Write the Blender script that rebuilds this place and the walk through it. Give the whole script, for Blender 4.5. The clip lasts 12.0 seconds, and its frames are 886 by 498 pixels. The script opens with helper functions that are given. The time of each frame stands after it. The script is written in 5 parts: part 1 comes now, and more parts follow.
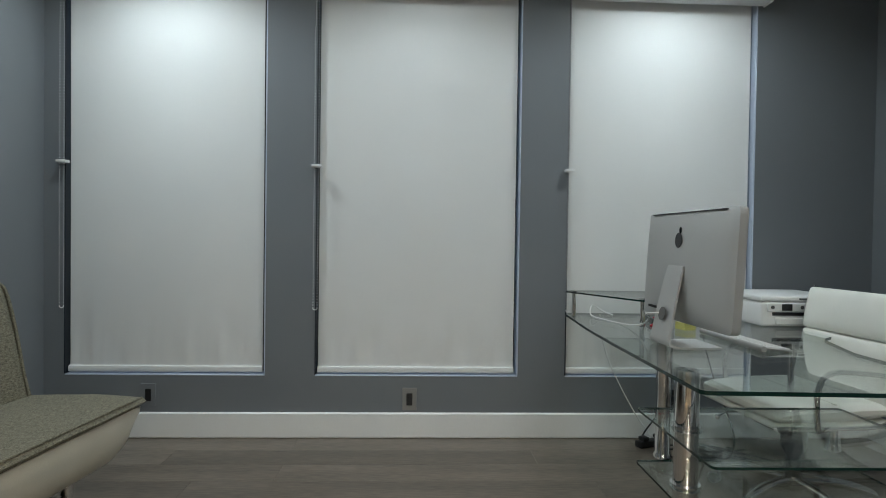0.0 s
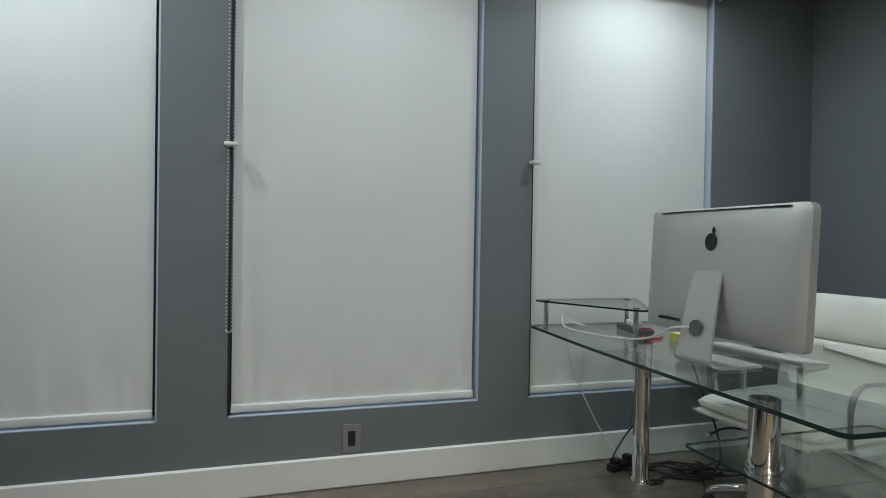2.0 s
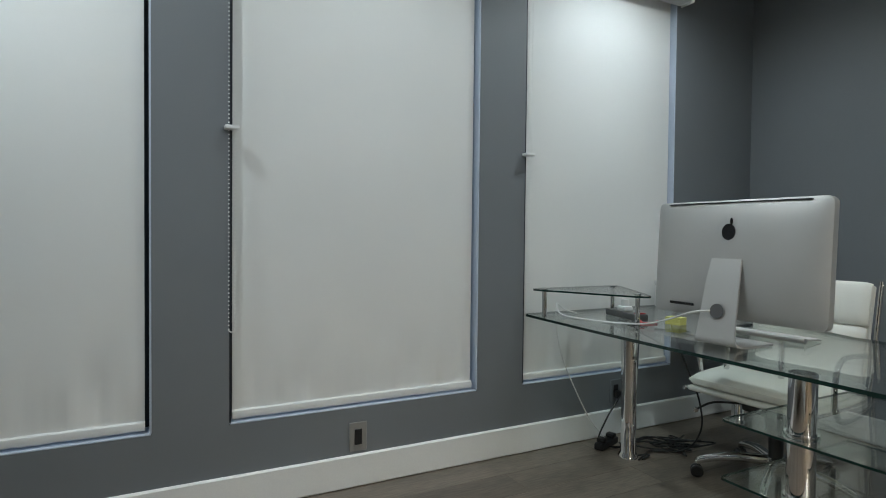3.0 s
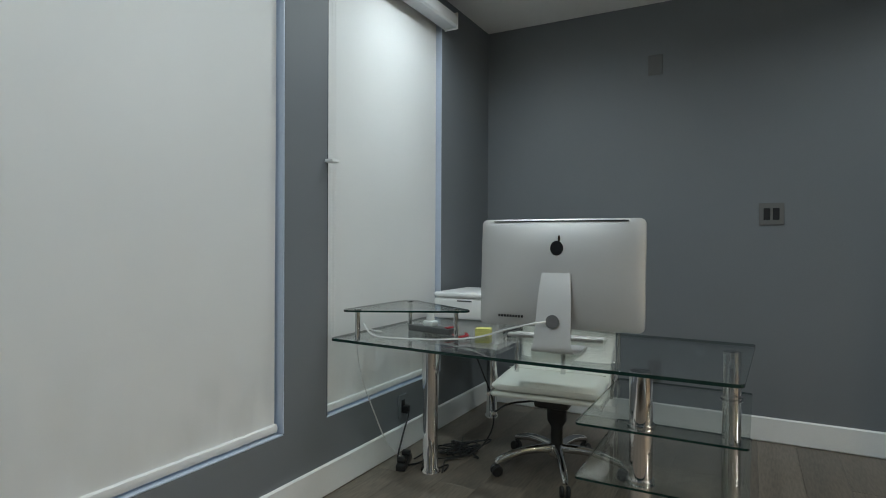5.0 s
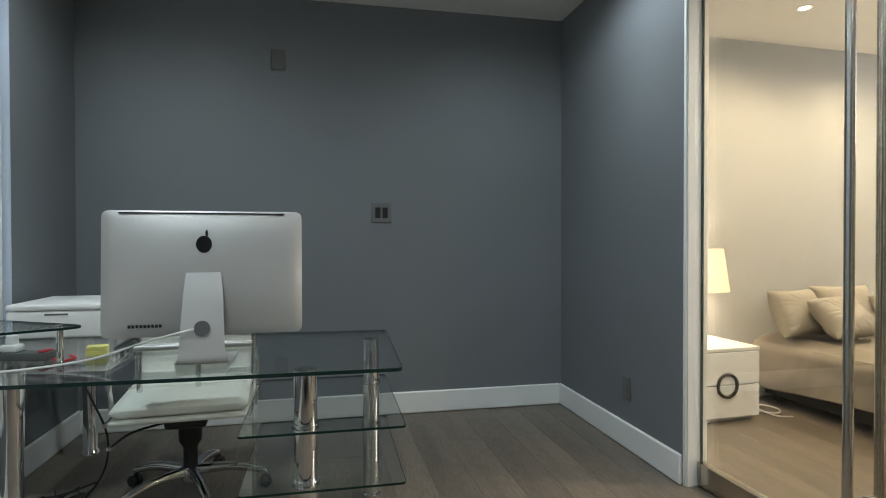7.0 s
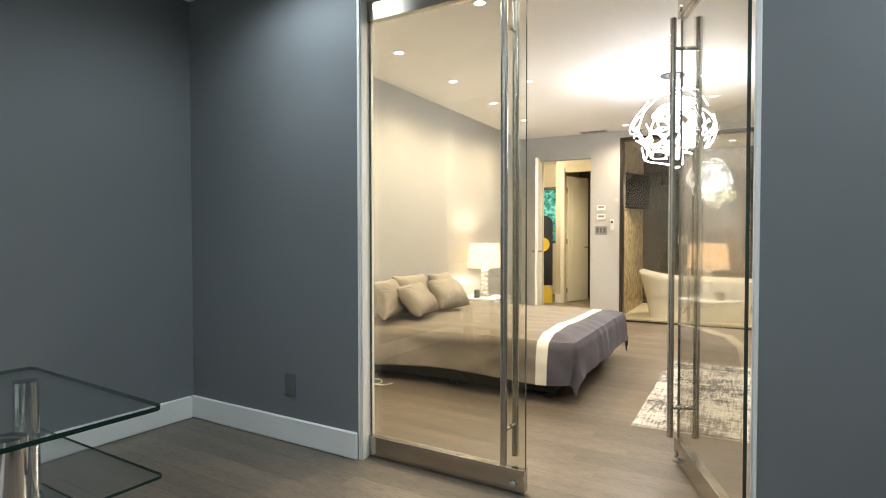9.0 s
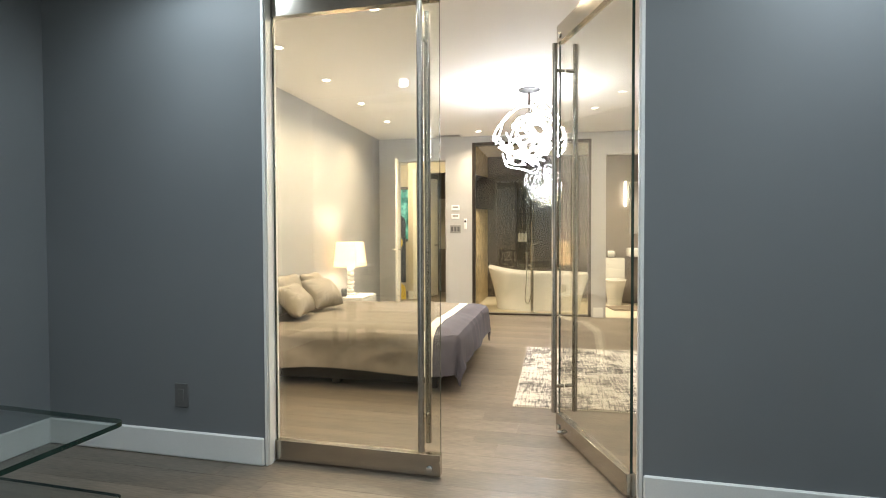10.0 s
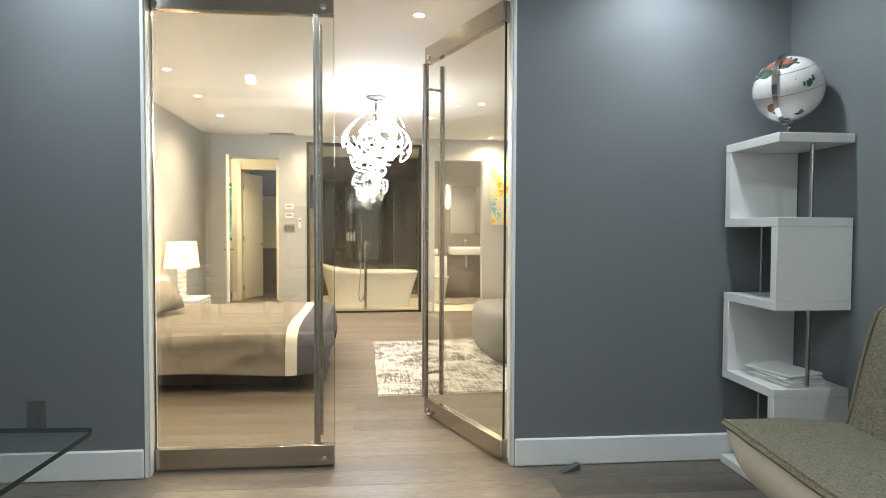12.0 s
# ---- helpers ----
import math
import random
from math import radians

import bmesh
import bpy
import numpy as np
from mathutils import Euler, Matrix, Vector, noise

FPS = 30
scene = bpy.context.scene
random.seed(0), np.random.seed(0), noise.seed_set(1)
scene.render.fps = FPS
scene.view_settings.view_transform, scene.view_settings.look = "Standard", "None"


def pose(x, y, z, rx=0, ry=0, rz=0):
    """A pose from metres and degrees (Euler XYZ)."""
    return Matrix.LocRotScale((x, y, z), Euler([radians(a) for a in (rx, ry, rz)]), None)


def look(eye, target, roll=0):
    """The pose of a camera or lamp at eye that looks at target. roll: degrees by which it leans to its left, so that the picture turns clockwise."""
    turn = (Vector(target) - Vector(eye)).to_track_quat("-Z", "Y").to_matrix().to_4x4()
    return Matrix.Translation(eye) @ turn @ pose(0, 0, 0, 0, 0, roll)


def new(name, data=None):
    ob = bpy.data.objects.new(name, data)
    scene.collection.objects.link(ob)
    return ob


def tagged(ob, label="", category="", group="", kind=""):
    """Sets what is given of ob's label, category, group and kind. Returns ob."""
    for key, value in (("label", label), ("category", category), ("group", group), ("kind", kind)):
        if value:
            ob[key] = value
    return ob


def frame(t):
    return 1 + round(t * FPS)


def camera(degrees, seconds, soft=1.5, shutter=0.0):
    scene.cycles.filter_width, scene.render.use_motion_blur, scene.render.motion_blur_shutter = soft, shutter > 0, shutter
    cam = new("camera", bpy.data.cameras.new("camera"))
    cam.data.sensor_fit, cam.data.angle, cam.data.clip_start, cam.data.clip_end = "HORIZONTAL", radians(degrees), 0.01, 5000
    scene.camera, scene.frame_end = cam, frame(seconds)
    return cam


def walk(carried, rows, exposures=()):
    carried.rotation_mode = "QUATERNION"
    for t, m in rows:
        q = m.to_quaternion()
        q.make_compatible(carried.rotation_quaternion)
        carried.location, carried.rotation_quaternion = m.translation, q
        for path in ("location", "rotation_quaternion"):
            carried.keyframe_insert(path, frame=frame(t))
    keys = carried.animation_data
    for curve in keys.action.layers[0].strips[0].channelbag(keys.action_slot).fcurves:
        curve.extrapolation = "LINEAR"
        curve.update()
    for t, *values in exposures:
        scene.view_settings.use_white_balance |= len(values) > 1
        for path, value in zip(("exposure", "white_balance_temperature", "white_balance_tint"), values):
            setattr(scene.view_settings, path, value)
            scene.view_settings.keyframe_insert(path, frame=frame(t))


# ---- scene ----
cam = camera(75.9, 12.0, soft=1.0)
PATH = [
    (0, (0.171, 0.527, 1.1), (0.249, 2.525, 1.068), 0.8),
    (0.5, (0.141, 0.695, 1.096), (0.245, 2.693, 1.067), 0.8),
    (1, (0.079, 0.882, 1.096), (0.245, 2.875, 1.067), 0.9),
    (1.5, (-0.033, 1.006, 1.1), (0.317, 2.975, 1.078), 1.0),
    (2, (-0.228, 1.124, 1.092), (0.345, 3.04, 1.073), 0.9),
    (2.5, (-0.464, 1.225, 1.087), (0.262, 3.089, 1.071), 0.9),
    (2.7, (-0.553, 1.262, 1.087), (0.25, 3.094, 1.055), 0.7),
    (4.3, (-1.08, 1.794, 1.119), (0.423, 3.114, 1.102), 0.6),
    (4.5, (-1.069, 1.856, 1.127), (0.525, 3.064, 1.108), 0.4),
    (5, (-1.006, 2.003, 1.128), (0.752, 2.955, 1.108), 0.3),
    (5.5, (-0.954, 2.088, 1.122), (0.92, 2.787, 1.104), 0.2),
    (6, (-0.954, 2.183, 1.125), (1.018, 2.515, 1.104), 0.1),
    (6.5, (-0.951, 2.23, 1.124), (1.048, 2.183, 1.101), 0.0),
    (7, (-0.92, 2.272, 1.119), (1.036, 1.857, 1.093), -0.1),
    (7.5, (-0.815, 2.378, 1.133), (1.022, 1.585, 1.106), 0.1),
    (7.7, (-0.785, 2.431, 1.143), (0.985, 1.499, 1.113), 0.6),
    (9.3, (-0.426, 3.006, 1.165), (0.435, 1.202, 1.112), -0.3),
    (9.5, (-0.376, 3.049, 1.169), (0.381, 1.199, 1.115), -0.3),
    (10, (-0.191, 3.182, 1.169), (0.307, 1.246, 1.113), -0.2),
    (10.5, (-0.022, 3.261, 1.178), (0.275, 1.284, 1.118), -0.2),
    (11, (0.101, 3.371, 1.186), (0.228, 1.376, 1.125), 0.0),
    (11.5, (0.181, 3.432, 1.179), (0.155, 1.433, 1.118), 0.0),
    (12, (0.198, 3.474, 1.193), (0.023, 1.483, 1.13), 0.2),
]
walk(cam, [(t, look(eye, target, roll)) for t, eye, target, roll in PATH], [(0.0, -0.04), (4.5, -0.02), (5.5, 0.02), (6.5, 0.10), (7.7, 0.22), (9.5, 0.38), (12.0, 0.50)])

# ---- light ----
world = bpy.data.worlds.new("dusk")
scene.world = world
world.use_nodes = True
wn = world.node_tree.nodes
sky = wn.new("ShaderNodeTexSky")
sky.sky_type, sky.sun_disc, sky.sun_elevation, sky.sun_rotation = "NISHITA", False, radians(14.0), radians(200)
world.node_tree.links.new(sky.outputs[0], wn["Background"].inputs[0])
wn["Background"].inputs[1].default_value = 0.16
# the office lies square to the axes; the bedroom wing is turned by three degrees about the doorway
OFFICE = Matrix.Identity(4)
BEDROOM = Matrix.Translation((0.4, 0.6, 0)) @ Matrix.Rotation(radians(3.0), 4, "Z") @ Matrix.Translation((-0.4, -0.6, 0))
COOL, WARM = (0.84, 0.97, 1.03), (1.0, 0.82, 0.55)
OFFICE_SPOTS = [(-1.17, 3.16, 56), (0.16, 3.03, 35), (1.52, 3.16, 51), (-1.18, 1.06, 46), (0.22, 1.3, 30), (1.65, 1.10, 43)]
BED_SPOTS = [(1.97, -0.70), (1.98, -1.61), (1.99, -2.56), (2.01, -3.55), (-0.90, -2.48), (-1.48, -4.61), (1.0, -4.45), (-0.45, -3.30), (1.05, -0.15), (0.0, -0.10)]


def spot(name, place, power, colour, size, blend=1.0, radius=0.04):
    data = bpy.data.lights.new(name, "SPOT")
    data.energy, data.color, data.spot_size, data.spot_blend, data.shadow_soft_size = power, colour, radians(size), blend, radius
    ob = new(name, data)
    ob.location = place
    return ob


def bulb(name, place, power, colour, radius):
    data = bpy.data.lights.new(name, "POINT")
    data.energy, data.color, data.shadow_soft_size = power, colour, radius
    ob = new(name, data)
    ob.location = place
    return ob


for x, y, p in OFFICE_SPOTS:
    spot("office_spot", (x, y, 2.60), p * 0.54, COOL, 170, 0.7)
    spot("office_beam", (x, y, 2.605), p * 0.46, COOL, 92)
for x, y in BED_SPOTS:
    spot("bedroom_spot", BEDROOM @ Vector((x, y, 2.52)), 70, WARM, 155)
bulb("chandelier_bulb", BEDROOM @ Vector((0.217, -2.34, 2.06)), 62, (0.98, 0.98, 0.98), 0.03)
bulb("bedside_bulb", BEDROOM @ Vector((2.37, -0.22, 0.93)), 16, (1.0, 0.84, 0.66), 0.04)
bulb("bedside_bulb", BEDROOM @ Vector((2.29, -3.0, 0.93)), 22, (1.0, 0.84, 0.66), 0.04)
spot("bath_spot", BEDROOM @ Vector((0.36, -5.65, 2.48)), 190, (1.0, 0.85, 0.62), 130)
spot("bath_spot", BEDROOM @ Vector((-1.18, -5.73, 2.48)), 120, (1.0, 0.85, 0.62), 130)
spot("hall_spot", BEDROOM @ Vector((1.85, -5.73, 2.48)), 105, (1.0, 0.82, 0.5), 140)


# ---- materials ----
def mat(name, colour, rough=0.6, metal=0.0, vary=0.08, scale=6.0, grain=120.0, bump=0.0, per_object=0.0, stretch=(1, 1, 1), coat=0.0):
    m = bpy.data.materials.new(name)
    m.use_nodes = True
    n, l = m.node_tree.nodes, m.node_tree.links
    b = n["Principled BSDF"]
    b.inputs["Roughness"].default_value, b.inputs["Metallic"].default_value = rough, metal
    b.inputs["Coat Weight"].default_value = coat
    co, mp = n.new("ShaderNodeTexCoord"), n.new("ShaderNodeMapping")
    mp.inputs["Scale"].default_value = stretch
    l.new(co.outputs["Object"], mp.inputs[0])
    big, small = n.new("ShaderNodeTexNoise"), n.new("ShaderNodeTexNoise")
    big.inputs["Scale"].default_value, small.inputs["Scale"].default_value = scale, grain
    big.inputs["Detail"].default_value, small.inputs["Detail"].default_value = 4, 2
    for t in (big, small):
        l.new(mp.outputs[0], t.inputs["Vector"])
    add = n.new("ShaderNodeMath")
    add.operation = "ADD"
    l.new(big.outputs["Fac"], add.inputs[0])
    l.new(small.outputs["Fac"], add.inputs[1])
    rng = n.new("ShaderNodeMapRange")
    rng.inputs["From Min"].default_value, rng.inputs["From Max"].default_value = 0.7, 1.3
    rng.inputs["To Min"].default_value, rng.inputs["To Max"].default_value = 1 - vary, 1 + vary
    l.new(add.outputs[0], rng.inputs["Value"])
    val = rng.outputs[0]
    if per_object:
        info, r2, mul = n.new("ShaderNodeObjectInfo"), n.new("ShaderNodeMapRange"), n.new("ShaderNodeMath")
        r2.inputs["To Min"].default_value, r2.inputs["To Max"].default_value = 1 - per_object, 1 + per_object
        mul.operation = "MULTIPLY"
        l.new(info.outputs["Random"], r2.inputs["Value"])
        l.new(r2.outputs[0], mul.inputs[0])
        l.new(val, mul.inputs[1])
        val = mul.outputs[0]
    hsv = n.new("ShaderNodeHueSaturation")
    hsv.inputs["Color"].default_value = (*colour, 1)
    l.new(val, hsv.inputs["Value"])
    l.new(hsv.outputs[0], b.inputs["Base Color"])
    rr = n.new("ShaderNodeMapRange")
    rr.inputs["To Min"].default_value, rr.inputs["To Max"].default_value = max(0.02, rough - 0.06), min(1, rough + 0.06)
    l.new(big.outputs["Fac"], rr.inputs["Value"])
    l.new(rr.outputs[0], b.inputs["Roughness"])
    if bump:
        bp = n.new("ShaderNodeBump")
        bp.inputs["Strength"].default_value, bp.inputs["Distance"].default_value = bump, 0.004
        l.new(add.outputs[0], bp.inputs["Height"])
        l.new(bp.outputs[0], b.inputs["Normal"])
    return m


def glow(name, colour, strength):
    m = bpy.data.materials.new(name)
    m.use_nodes = True
    b = m.node_tree.nodes["Principled BSDF"]
    b.inputs["Base Color"].default_value = (*colour, 1)
    b.inputs["Emission Color"].default_value, b.inputs["Emission Strength"].default_value = (*colour, 1), strength
    return m


def glass(name, tint, gloss=0.0):
    """Clear sheet glass: see-through with a mirror gloss that grows at grazing angles."""
    m = bpy.data.materials.new(name)
    m.use_nodes = True
    n, l = m.node_tree.nodes, m.node_tree.links
    n.remove(n["Principled BSDF"])
    clear, shine, fres, mix = n.new("ShaderNodeBsdfTransparent"), n.new("ShaderNodeBsdfGlossy"), n.new("ShaderNodeLayerWeight"), n.new("ShaderNodeMixShader")
    power, madd = n.new("ShaderNodeMath"), n.new("ShaderNodeMath")
    power.operation, power.inputs[1].default_value = "POWER", 5.0
    madd.operation, madd.inputs[1].default_value, madd.inputs[2].default_value = "MULTIPLY_ADD", 0.92, 0.07
    clear.inputs[0].default_value = (*tint, 1)
    shine.inputs["Roughness"].default_value = gloss
    fres.inputs["Blend"].default_value = 0.5
    l.new(fres.outputs["Facing"], power.inputs[0])
    l.new(power.outputs[0], madd.inputs[0])
    l.new(madd.outputs[0], mix.inputs[0])
    l.new(clear.outputs[0], mix.inputs[1])
    l.new(shine.outputs[0], mix.inputs[2])
    l.new(mix.outputs[0], n["Material Output"].inputs[0])
    return m


M_WALL = mat("grey_wall_paint", (0.174, 0.187, 0.201), 0.62, vary=0.05, scale=1.3, grain=300, bump=0.06)
M_BEDWALL = mat("light_grey_paint", (0.455, 0.455, 0.445), 0.65, vary=0.04, scale=1.2, grain=300, bump=0.06)
M_CEIL = mat("white_ceiling_paint", (0.80, 0.79, 0.77), 0.75, vary=0.03, scale=1.0, grain=250, bump=0.04)
M_TRIM = mat("white_trim_paint", (0.80, 0.81, 0.80), 0.35, vary=0.03, scale=3, grain=200, bump=0.02)
M_PLANK = mat("greige_oak_plank", (0.146, 0.120, 0.096), 0.36, vary=0.34, scale=2.2, grain=26, bump=0.08, per_object=0.18, stretch=(0.55, 4, 1))
M_SUB = mat("dark_joint", (0.04, 0.035, 0.03), 0.8)
M_BLIND = mat("white_blind_fabric", (0.74, 0.745, 0.73), 0.75, vary=0.03, scale=1.5, grain=600, bump=0.05)
M_CASS = mat("white_cassette_enamel", (0.72, 0.73, 0.73), 0.3, vary=0.02)
# dusk light is painted into the reveal blue; the frame tone also shades left linings
M_REVEAL_LIT = mat("dusk_lit_reveal", (0.50, 0.56, 0.66), 0.4, vary=0.05)
M_WINFRAME_SHADE = mat("dark_navy_frame_and_reveal_shade", (0.012, 0.016, 0.024), 0.4, vary=0.05)
M_BLACK = mat("black_plastic", (0.012, 0.012, 0.013), 0.4)
M_CHROME = mat("polished_chrome", (0.72, 0.72, 0.72), 0.07, 1.0, vary=0.03)
M_STEEL = mat("brushed_steel", (0.52, 0.51, 0.48), 0.22, 1.0, vary=0.08, stretch=(1, 1, 6))
M_RAIL = mat("polished_rail_steel", (0.46, 0.43, 0.385), 0.17, 1.0, vary=0.05)
M_ALU = mat("silver_anodised_aluminium", (0.55, 0.55, 0.54), 0.48, 0.6, vary=0.03, grain=500)
M_PLATE = mat("grey_wall_plate", (0.27, 0.265, 0.25), 0.35, 0.2, vary=0.03)
M_PLATED = mat("dull_grey_plate", (0.15, 0.148, 0.142), 0.4, vary=0.03)
M_PLATEW = mat("grey_painted_plate", (0.12, 0.122, 0.122), 0.40, vary=0.04)
M_WHITE = mat("white_plastic", (0.78, 0.78, 0.77), 0.35, vary=0.02)
M_LACQUER = mat("white_lacquer", (0.78, 0.78, 0.76), 0.22, vary=0.02)
M_LEATHER = mat("white_leather", (0.74, 0.74, 0.69), 0.42, vary=0.05, scale=9, grain=350, bump=0.12)
M_GLASS_DESK = glass("green_tinted_glass", (0.955, 0.985, 0.972))
M_GLASS_EDGE = mat("dark_green_glass_edge", (0.006, 0.026, 0.021), 0.25, vary=0.05)
M_GLASS_DOOR = glass("clear_door_glass", (0.972, 0.967, 0.925))
M_GLASS_WIN = glass("window_glass", (0.75, 0.8, 0.85))
M_GLASS_BATH = glass("bath_screen_glass", (0.86, 0.85, 0.80))
M_LENS = glow("lit_lamp_lens", (1.0, 0.93, 0.8), 18)
M_TUBE = glow("glowing_glass_tube", (0.95, 0.97, 1.0), 26)


# ---- mesh helpers ----
FRAME = OFFICE


def link(name, bm, material, parent=None, label="", smooth=False):
    me = bpy.data.meshes.new(name)
    bmesh.ops.recalc_face_normals(bm, faces=bm.faces)
    bm.to_mesh(me)
    bm.free()
    if smooth:
        me.polygons.foreach_set("use_smooth", [True] * len(me.polygons))
        me.set_sharp_from_angle(angle=radians(38))
    me.materials.append(material)
    ob = new(name, me)
    ob.parent = parent
    if parent is None:
        ob.matrix_world = FRAME
    return tagged(ob, label)


def part(name, bm, material, parent, label="", smooth=True):
    return link(name, bm, material, parent, label, smooth)


def thing(name, place, label, category, group="", turn=0.0):
    ob = new(name)
    ob.empty_display_size = 0.1
    ob.matrix_world = FRAME @ pose(*place, 0, 0, turn)
    return tagged(ob, label, category, group)


def setting(name, bm, material, label, category, smooth=False):
    return tagged(link(name, bm, material, None, "", smooth), label, category, "", "structure")


def box(bm, x0, x1, y0, y1, z0, z1, m=None):
    vs = [bm.verts.new((x, y, z)) for x in (x0, x1) for y in (y0, y1) for z in (z0, z1)]
    fs = [bm.faces.new([vs[i] for i in q]) for q in ((0, 1, 3, 2), (4, 6, 7, 5), (0, 4, 5, 1), (2, 3, 7, 6), (0, 2, 6, 4), (1, 5, 7, 3))]
    if m is not None:
        bmesh.ops.transform(bm, matrix=m, verts=vs)
    return vs, fs


def bx(x0, x1, y0, y1, z0, z1, bevel=0.0, seg=2, m=None):
    bm = bmesh.new()
    box(bm, x0, x1, y0, y1, z0, z1, m)
    if bevel:
        bmesh.ops.bevel(bm, geom=list(bm.edges), offset=bevel, segments=seg, profile=0.5, affect="EDGES")
    return bm


def lathe(bm, profile, seg=24, m=None):
    """Spins (radius, z) pairs round the z axis."""
    rings = []
    for r, z in profile:
        rings.append([bm.verts.new((r * math.cos(2 * math.pi * i / seg), r * math.sin(2 * math.pi * i / seg), z)) for i in range(seg)] if r > 1e-5 else [bm.verts.new((0, 0, z))])
    for a, b in zip(rings, rings[1:]):
        for i in range(seg):
            j = (i + 1) % seg
            q = [a[i % len(a)], a[j % len(a)], b[j % len(b)], b[i % len(b)]]
            q = list(dict.fromkeys(q))
            if len(q) > 2:
                bm.faces.new(q)
    for r in (rings[0], rings[-1]):
        if len(r) > 2 and profile[0] != profile[-1]:
            bm.faces.new(r)
    if m is not None:
        bmesh.ops.transform(bm, matrix=m, verts=[v for r in rings for v in r])
    return bm


def spun(profile, seg=24, m=None):
    return lathe(bmesh.new(), profile, seg, m)


def tube(bm, pts, r, seg=8, closed=False, radii=None):
    """A round tube along a line of points."""
    pts = [Vector(p) for p in pts]
    n, up, rings = len(pts), None, []
    for i, p in enumerate(pts):
        a = pts[(i - 1) % n] if closed or i > 0 else p
        b = pts[(i + 1) % n] if closed or i < n - 1 else p
        d = (b - a).normalized()
        if up is None:
            up = d.orthogonal().normalized()
        up = (up - d * up.dot(d)).normalized()
        side, rr = d.cross(up), radii[i] if radii else r
        rings.append([bm.verts.new(p + rr * (math.cos(2 * math.pi * k / seg) * up + math.sin(2 * math.pi * k / seg) * side)) for k in range(seg)])
    pairs = list(zip(rings, rings[1:])) + ([(rings[-1], rings[0])] if closed else [])
    for a, b in pairs:
        for k in range(seg):
            bm.faces.new((a[k], a[(k + 1) % seg], b[(k + 1) % seg], b[k]))
    if not closed:
        bm.faces.new(rings[0])
        bm.faces.new(rings[-1])
    return bm


def pipe(pts, r, seg=8, closed=False, radii=None):
    return tube(bmesh.new(), pts, r, seg, closed, radii)


def curve_pts(ctrl, steps=6):
    """Catmull-Rom through the control points."""
    c = [Vector(p) for p in ctrl]
    c = [2 * c[0] - c[1]] + c + [2 * c[-1] - c[-2]]
    out = []
    for i in range(1, len(c) - 2):
        for k in range(steps):
            t = k / steps
            out.append(0.5 * (2 * c[i] + (c[i + 1] - c[i - 1]) * t + (2 * c[i - 1] - 5 * c[i] + 4 * c[i + 1] - c[i + 2]) * t * t + (3 * c[i] - c[i - 1] - 3 * c[i + 1] + c[i + 2]) * t ** 3))
    return out + [c[-2]]


def slab(outline, z0, z1, bevel=0.0):
    """An upright prism over an outline of (x, y)."""
    bm = bmesh.new()
    lo, hi = [bm.verts.new((x, y, z0)) for x, y in outline], [bm.verts.new((x, y, z1)) for x, y in outline]
    bm.faces.new(lo), bm.faces.new(hi)
    n = len(outline)
    for i in range(n):
        bm.faces.new((lo[i], lo[(i + 1) % n], hi[(i + 1) % n], hi[i]))
    if bevel:
        bmesh.ops.bevel(bm, geom=list(bm.edges), offset=bevel, segments=2, profile=0.5, affect="EDGES")
    return bm


def grid_surface(nu, nv, f):
    bm = bmesh.new()
    vs = [[bm.verts.new(f(i / (nu - 1), j / (nv - 1))) for j in range(nv)] for i in range(nu)]
    for i in range(nu - 1):
        for j in range(nv - 1):
            bm.faces.new((vs[i][j], vs[i + 1][j], vs[i + 1][j + 1], vs[i][j + 1]))
    return bm


def thick(bm, d):
    bmesh.ops.recalc_face_normals(bm, faces=bm.faces)
    bmesh.ops.solidify(bm, geom=list(bm.faces), thickness=d)
    return bm


# ---- plan ----
WEST, EAST, NORTH, SOUTH, CEIL = -1.86, 2.745, 3.67, 0.66, 2.63
T = 0.11
BN, BS, BE, BW, BCEIL = SOUTH - T, -4.85, 2.53, -2.6, 2.545
WINDOWS = [(-1.754, -0.675), (-0.407, 0.721), (0.983, 2.05)]
SILL, HEAD = 0.34, 2.50
DX0, DX1, DTOP = -0.405, 1.375, 2.385


def wall_along_x(name, x0, x1, y0, y1, holes, material, label, top=CEIL):
    """A wall between y0 and y1 with openings (x0, x1, z0, z1)."""
    bm, x = bmesh.new(), x0
    for a, b, lo, hi in sorted(holes):
        box(bm, x, a, y0, y1, 0, top)
        if lo > 0:
            box(bm, a, b, y0, y1, 0, lo)
        if hi < top:
            box(bm, a, b, y0, y1, hi, top)
        x = b
    box(bm, x, x1, y0, y1, 0, top)
    return setting(name, bm, material, label, "wall")


wall_along_x("wall_north", WEST, EAST, NORTH, NORTH + 0.2, [(a, b, SILL, HEAD) for a, b in WINDOWS], M_WALL, "dark blue-grey painted wall with three tall windows")
wall_along_x("wall_south", WEST, EAST, SOUTH - 0.055, SOUTH, [(DX0, DX1, 0, DTOP)], M_WALL, "dark blue-grey painted wall with glass double doors")
wall_along_x("bedroom_wall_north", -2.9, 2.9, BN, SOUTH - 0.055, [(DX0, DX1, 0, DTOP)], M_BEDWALL, "pale grey painted bedroom wall")
setting("wall_east", bx(EAST, EAST + 0.15, SOUTH - 0.055, NORTH + 0.2, 0, CEIL), M_WALL, "dark blue-grey painted office wall", "wall")
setting("wall_west", bx(WEST - 0.15, WEST, SOUTH - 0.055, NORTH + 0.2, 0, CEIL), M_WALL, "dark blue-grey painted office wall", "wall")
setting("ceiling", bx(WEST, EAST, SOUTH - 0.05, NORTH + 0.2, CEIL, CEIL + 0.1), M_CEIL, "white painted office ceiling", "ceiling")
